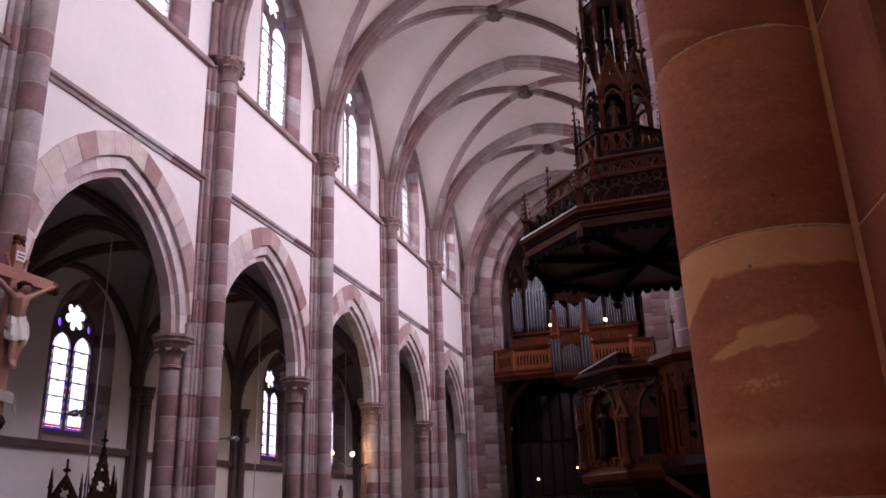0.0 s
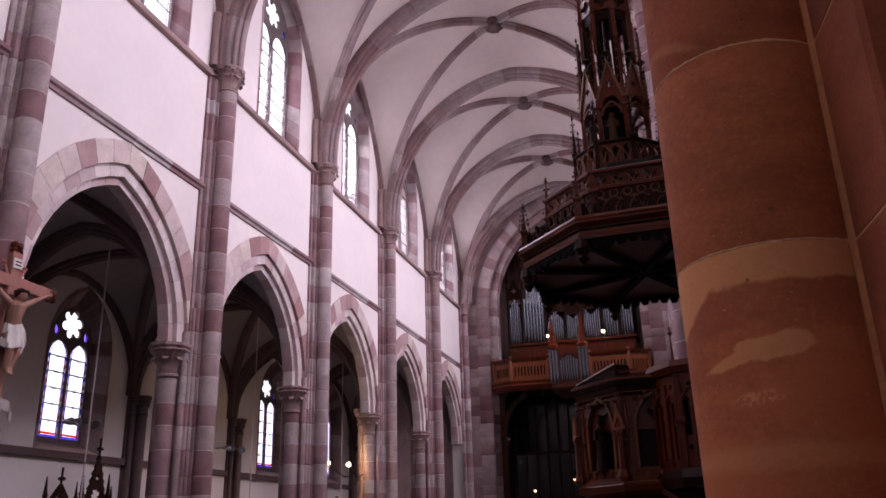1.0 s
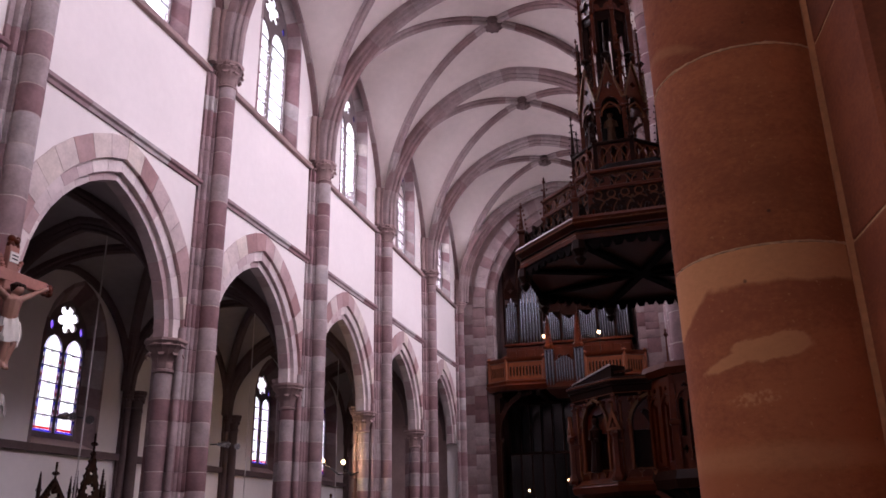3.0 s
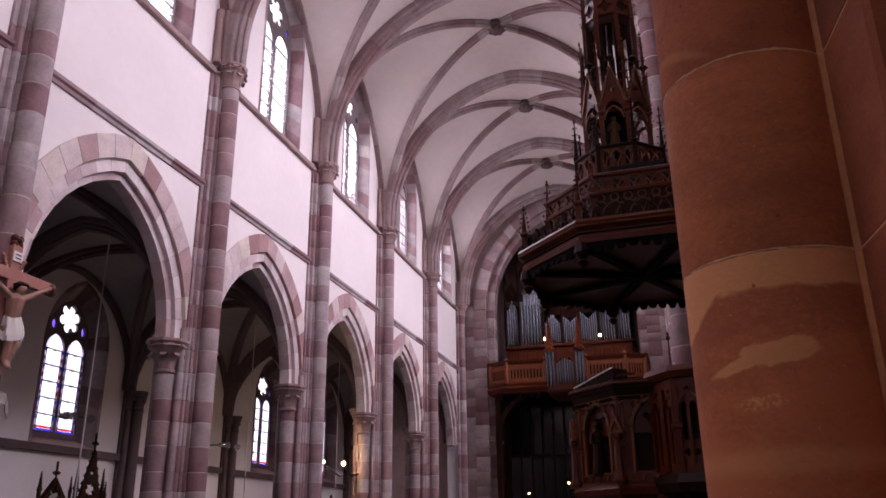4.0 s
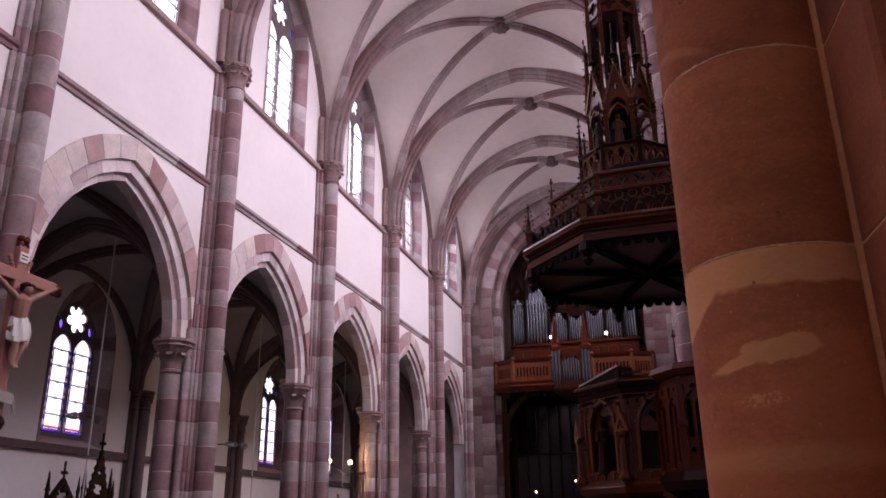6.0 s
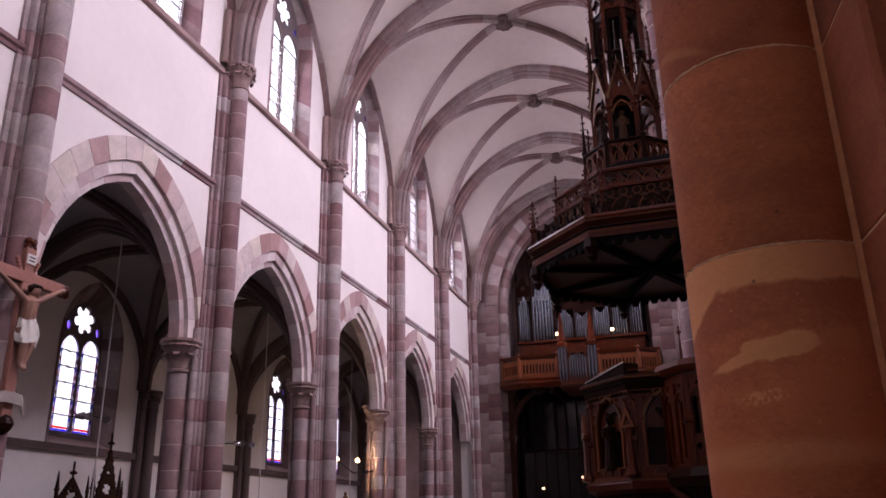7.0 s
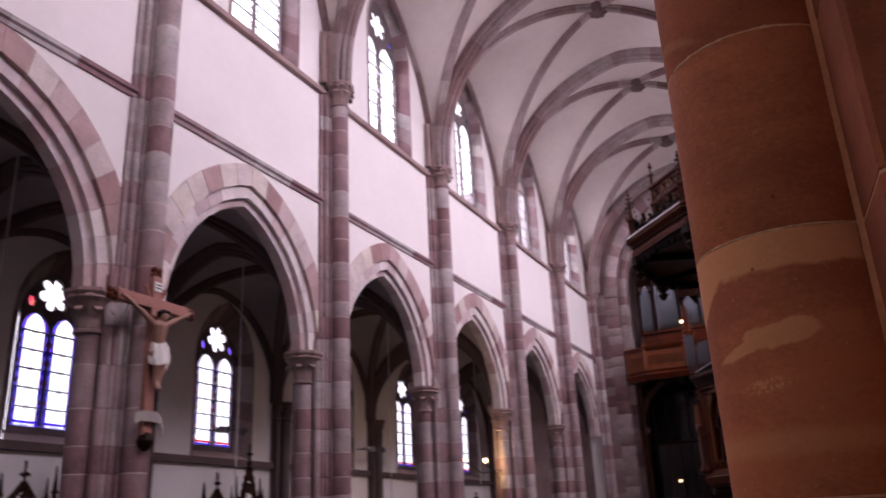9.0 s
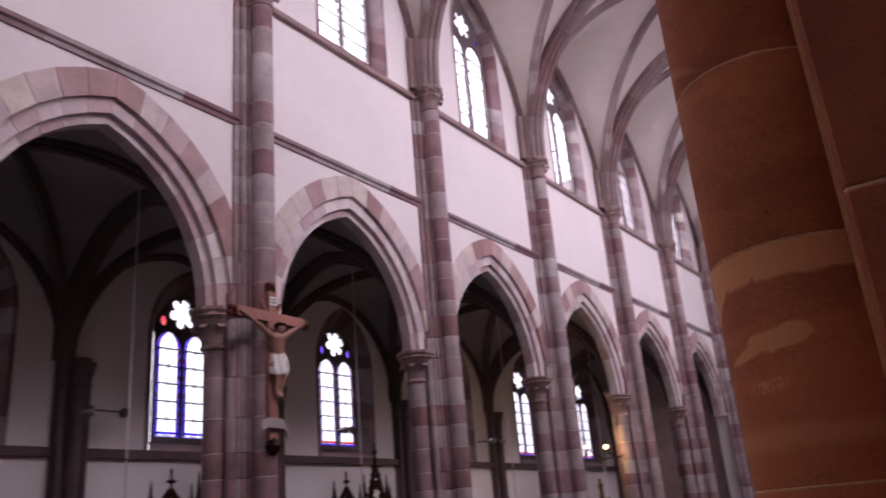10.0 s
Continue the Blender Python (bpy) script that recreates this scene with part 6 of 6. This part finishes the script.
for y, z in ((CY - 0.98, 5.5), (CY + 0.92, 5.5), (CY, 6.12)):
    kn = bmesh.new()
    for i in range(4):
        a = i * math.pi / 2 + math.pi / 4
        bmesh.ops.create_icosphere(kn, subdivisions=2, radius=0.075, matrix=pose(CX, y + 0.075 * math.cos(a), z + 0.075 * math.sin(a)))
    bmesh.ops.create_icosphere(kn, subdivisions=2, radius=0.06, matrix=pose(CX + 0.06, y, z))
    part("carved_end", kn, red_wood, cruc, "carved trefoil end", smooth=True)
for s in (-1, 1):
    kn = bmesh.new()
    for q in range(4):
        bmesh.ops.create_icosphere(kn, subdivisions=1, radius=0.05, matrix=pose(CX, CY + s * (0.15 + 0.03 * q), 5.64 + 0.055 * q))
    part("leaf_ornament", kn, bpy.data.materials["painted_cross_wood"], cruc, "carved leaf ornament", smooth=True)
white_paint = material("aged_white_paint", (0.72, 0.68, 0.62), 0.6, amount=0.15)
part("title_board", box(CX + 0.061, CX + 0.085, CY - 0.10, CY + 0.10, 5.74, 5.92, 0.004), white_paint, cruc, "small white title board with dark frame")
for z in (5.80, 5.86):
    part("title_bar", box(CX + 0.0855, CX + 0.088, CY - 0.07, CY + 0.07, z - 0.012, z + 0.012), iron, cruc)
part("scroll", add_sweep(bmesh.new(), [(CX + 0.10, CY - 0.36, 3.36), (CX + 0.12, CY - 0.2, 3.42), (CX + 0.13, CY, 3.42), (CX + 0.12, CY + 0.2, 3.40), (CX + 0.06, CY + 0.30, 3.30), (CX + 0.08, CY + 0.34, 3.2)], [(-0.09, -0.012), (0.09, -0.012), (0.09, 0.012), (-0.09, 0.012)], (0, 0, 1)), material("dusty_painted_scroll", (0.40, 0.35, 0.32), 0.7, amount=0.3), cruc, "dusty pale painted scroll")
part("foot_knob", add_turned(bmesh.new(), CX + 0.02, CY, [(0.03, 2.82), (0.12, 2.9), (0.16, 3.0), (0.12, 3.1), (0.05, 3.15)], 10), dark_wood, cruc)

flesh = material("painted_carved_wood_figure", (0.33, 0.17, 0.12), 0.55, grain=8, amount=0.15)


def limb(bm, pts, radii, n=10):
    pts = [Vector(p) for p in pts]
    rings = []
    for i, p in enumerate(pts):
        t = (pts[min(i + 1, len(pts) - 1)] - pts[max(i - 1, 0)]).normalized()
        a = t.orthogonal().normalized()
        b = t.cross(a)
        rings.append([bm.verts.new(p + (a * math.cos(2 * math.pi * k / n) + b * math.sin(2 * math.pi * k / n)) * radii[i]) for k in range(n)])
    for q, r in zip(rings, rings[1:]):
        best = min(range(n), key=lambda k: (q[0].co - r[k].co).length)
        for k in range(n):
            bm.faces.new((q[k], q[(k + 1) % n], r[(k + 1 + best) % n], r[(k + best) % n]))
    bm.faces.new(rings[0][::-1]), bm.faces.new(rings[-1])


fx = CX + 0.14
fig = bmesh.new()
limb(fig, [(fx, CY + 0.02, 4.55), (fx + 0.02, CY + 0.01, 4.75), (fx + 0.04, CY, 4.90), (fx + 0.05, CY, 5.04), (fx + 0.02, CY, 5.13)], [0.125, 0.115, 0.135, 0.15, 0.08])
limb(fig, [(fx + 0.02, CY, 5.11), (fx + 0.07, CY + 0.02, 5.19)], [0.055, 0.05])
bmesh.ops.create_icosphere(fig, subdivisions=2, radius=0.105, matrix=pose(fx + 0.09, CY + 0.03, 5.25) @ Matrix.Diagonal((1, 0.9, 1.2, 1)))
for s in (-1, 1):
    limb(fig, [(fx + 0.02, CY + s * 0.12, 5.08), (fx, CY + s * 0.42, 5.26), (fx - 0.04, CY + s * 0.78, 5.47), (fx - 0.06, CY + s * 0.86, 5.5)], [0.065, 0.05, 0.035, 0.04])
    limb(fig, [(fx, CY + s * 0.08, 4.58), (fx + 0.08, CY + s * 0.07 + 0.03, 4.30), (fx + 0.03, CY + s * 0.045 + 0.02, 4.02), (fx + 0.06, CY + s * 0.03 + 0.02, 3.93), (fx + 0.12, CY + s * 0.02 + 0.02, 3.88)], [0.095, 0.07, 0.05, 0.04, 0.03])
cloth = [(0.17, 4.34), (0.185, 4.42), (0.16, 4.55), (0.145, 4.68), (0.135, 4.74)]
figure = part("crucified_figure", fig, flesh, None, smooth=True)
figure.modifiers.new("smooth_joints", "REMESH").voxel_size = 0.018
tagged(figure, "carved and painted wooden figure on the cross", "statue")
bm = bmesh.new()
rings = [[(fx + 0.03 + (r + 0.018 * math.sin(7 * a + z * 9)) * 0.85 * math.cos(a), CY + 0.02 + (r + 0.018 * math.sin(7 * a + z * 9)) * math.sin(a), z + 0.03 * math.sin(2 * a)) for a in [2 * math.pi * i / 28 for i in range(28)]] for r, z in cloth]
vr = [[bm.verts.new(c) for c in ring] for ring in rings]
for a, b in zip(vr, vr[1:]):
    for i in range(28):
        bm.faces.new((a[i], a[(i + 1) % 28], b[(i + 1) % 28], b[i]))
bm.faces.new(vr[0][::-1]), bm.faces.new(vr[-1])
limb(bm, [(fx + 0.06, CY + 0.16, 4.7), (fx + 0.08, CY + 0.2, 4.5), (fx + 0.06, CY + 0.2, 4.28)], [0.05, 0.06, 0.03])
lc = tagged(part("loin_cloth", bm, white_paint, None, smooth=True), "white carved cloth round the figure's hips", "statue cloth")
bm = bmesh.new()
for i in range(14):
    a = 2 * math.pi * i / 14
    bmesh.ops.create_icosphere(bm, subdivisions=1, radius=0.035, matrix=pose(fx + 0.08 + 0.10 * math.cos(a), CY + 0.03 + 0.095 * math.sin(a), 5.31))
bmesh.ops.create_icosphere(bm, subdivisions=2, radius=0.108, matrix=pose(fx + 0.065, CY + 0.025, 5.28))
thorns = tagged(part("thorn_crown", bm, dark_wood, None, smooth=True), "dark carved hair and crown of thorns", "statue crown")

crucifix_pose = Matrix.Translation((0.03, 0.03, 0)) @ Matrix.Translation((CX, CY, 4.9)) @ Matrix.Scale(0.9, 4) @ Matrix.Translation((-CX, -CY, -4.9))
for ob in (cruc, figure, lc, thorns):
    ob.matrix_world = crucifix_pose

# ---- aisle furniture and fittings ----
def openwork_gable(bm, x, y0, y1, z0, z1):
    """A pierced gable in the plane x between y0 and y1 with crockets and a cross finial."""
    w = y1 - y0
    h = z1 - z0
    out = [(0, 0), (w, 0), (w / 2, h)]
    holes = [foil_loop(w / 2, h * 0.25, w * 0.24, 6, 4, 0.25), foil_loop(w / 2, h * 0.56, w * 0.12, 4, 4, 0)]
    pl = plate(bmesh.new(), out, holes, -0.04, 0.04)
    bmesh.ops.translate(pl, vec=(x, y0, z0), verts=pl.verts)
    me = bpy.data.meshes.new("tmp")
    pl.to_mesh(me)
    pl.free()
    bm.from_mesh(me)
    bpy.data.meshes.remove(me)
    for i in range(7):
        f = (i + 0.5) / 7
        for s in (-1, 1):
            y = (y0 + y1) / 2 + s * (w / 2) * (1 - f) + s * 0.03
            add_turned(bm, x, y, [(0.01, z0 + h * f - 0.05), (0.05, z0 + h * f), (0.01, z0 + h * f + 0.07)], 5)
    ym = (y0 + y1) / 2
    add_box(bm, x - 0.02, x + 0.02, ym - 0.02, ym + 0.02, z1 - 0.05, z1 + 0.45)
    add_box(bm, x - 0.02, x + 0.02, ym - 0.12, ym + 0.12, z1 + 0.14, z1 + 0.19)
    add_box(bm, x - 0.05, x + 0.05, ym - 0.05, ym + 0.05, z1 + 0.12, z1 + 0.21)
    return bm


def confessional():
    p = thing("confessional", "dark carved oak confessional with gables and pinnacles", "confessional", "confessionals along the aisle wall")
    part("body", box(-0.55, 0.55, -1.85, 0.75, 0.0, 2.35, 0.02), dark_wood, p)
    for y in (-1.27, -0.05):
        door = plate(bmesh.new(), [(-0.42, 0.1), (0.42, 0.1), (0.42, 2.3), (-0.42, 2.3)], [lancet_loop(0, 0.26, 0.9, 1.6, 0.4, 4)], 0.55, 0.60)
        bmesh.ops.translate(door, vec=(0, y, 0), verts=door.verts)
        part("door", door, red_wood, p)
    part("cornice", box(-0.6, 0.64, -1.92, 0.82, 2.352, 2.46, 0.02), dark_wood, p)
    part("side_gable", openwork_gable(bmesh.new(), 0.45, -1.72, -0.82, 2.46, 3.0), dark_wood, p)
    part("middle_gable", openwork_gable(bmesh.new(), 0.50, -0.45, 0.45, 2.46, 3.85), dark_wood, p)
    for y, z, r in ((-1.82, 3.15, 0.05), (-0.52, 3.35, 0.055), (0.52, 3.35, 0.055), (-0.72, 3.1, 0.04), (0.66, 3.05, 0.04)):
        part("pinnacle", pinnacle(bmesh.new(), 0.48, y, 2.46, z, r, 6), dark_wood, p)
    return p


cf = confessional()
cf.matrix_world = pose(XL - AISLE + 0.65, 19.1, 0)
for y in (13.1, 7.1):
    copy_thing(cf, pose(XL - AISLE + 0.70, y, 0))


def spotlight(y, heads, z=4.75):
    p = thing("spotlight", "small chrome spotlights on an arm in the aisle", "spotlight", "spotlights in the aisle")
    x = XL - AISLE + 0.62
    part("bracket", box(XL - AISLE, x, y - 0.02, y + 0.02, z - 0.02, z + 0.02), iron, p)
    part("arm", box(x - 0.02, x + 0.02, y + heads[0][0] - 0.05, y + heads[-1][0] + 0.03, z - 0.015, z + 0.015), iron, p)
    chrome = bpy.data.materials.get("chrome") or material("chrome", (0.7, 0.7, 0.72), 0.2, 0.95, amount=0.1, bump=0.0)
    for dy, s in heads:
        bm = add_turned(bmesh.new(), 0, 0, [(0.04, -0.14), (0.06, -0.1), (0.11, 0.04), (0.12, 0.12), (0.10, 0.12)], 10)
        bmesh.ops.transform(bm, matrix=pose(x + 0.08, y + dy, z - 0.06, 60 * s, 70, 0), verts=bm.verts)
        part("lamp_head", bm, chrome, p, smooth=True)
    return p


for y in (18.65, 26.8):
    spotlight(y, ((-0.4, -1), (0.0, 1), (0.72, 1)))
spotlight(10.05, ((-0.1, -1), (0.85, 1)))


def hanging_wire(y, z0, z1=9.35, x=-13.4):
    p = thing("pendant_lamp", "thin wire with a small pendant lamp in the aisle", "lamp", "pendant lamps of the aisle")
    part("wire", box(x - 0.013, x + 0.013, y - 0.013, y + 0.013, z0, z1), pale_finish, p)
    bm = add_turned(bmesh.new(), x, y, [(0.02, z0 - 0.02), (0.08, z0 - 0.08), (0.12, z0 - 0.2), (0.10, z0 - 0.32), (0.03, z0 - 0.36)], 10)
    part("lamp_body", bm, iron, p, smooth=True)


for y in (16.3, 24.1, 31.5, 9.4):
    hanging_wire(y, 2.4)

globe_lamp(-11.6, 26.15, 3.95, 0.062, "glowing globe wall lamp on the arcade pier", (-10.85, 27.2, 3.6), "globe lamps in the aisle", 70)
globe_lamp(-10.9, 26.25, 3.88, 0.08, "glowing globe wall lamp on the arcade pier", (-10.6, 26.98, 3.6), "globe lamps in the aisle", 330)
gs = carved_statue("gilded_statue", "small gilded statue on a stone pillar in the aisle", -11.6, 26.9, 2.15, 0.75, gilt, -60)
tagged(part("statue_pillar", add_turned(bmesh.new(), -11.6, 26.9, [(0.3, 0), (0.3, 0.2), (0.16, 0.3), (0.16, 1.95), (0.26, 2.05), (0.26, 2.15)], 10), stone_plain), "plain stone pillar under a gilded statue", "pillar")
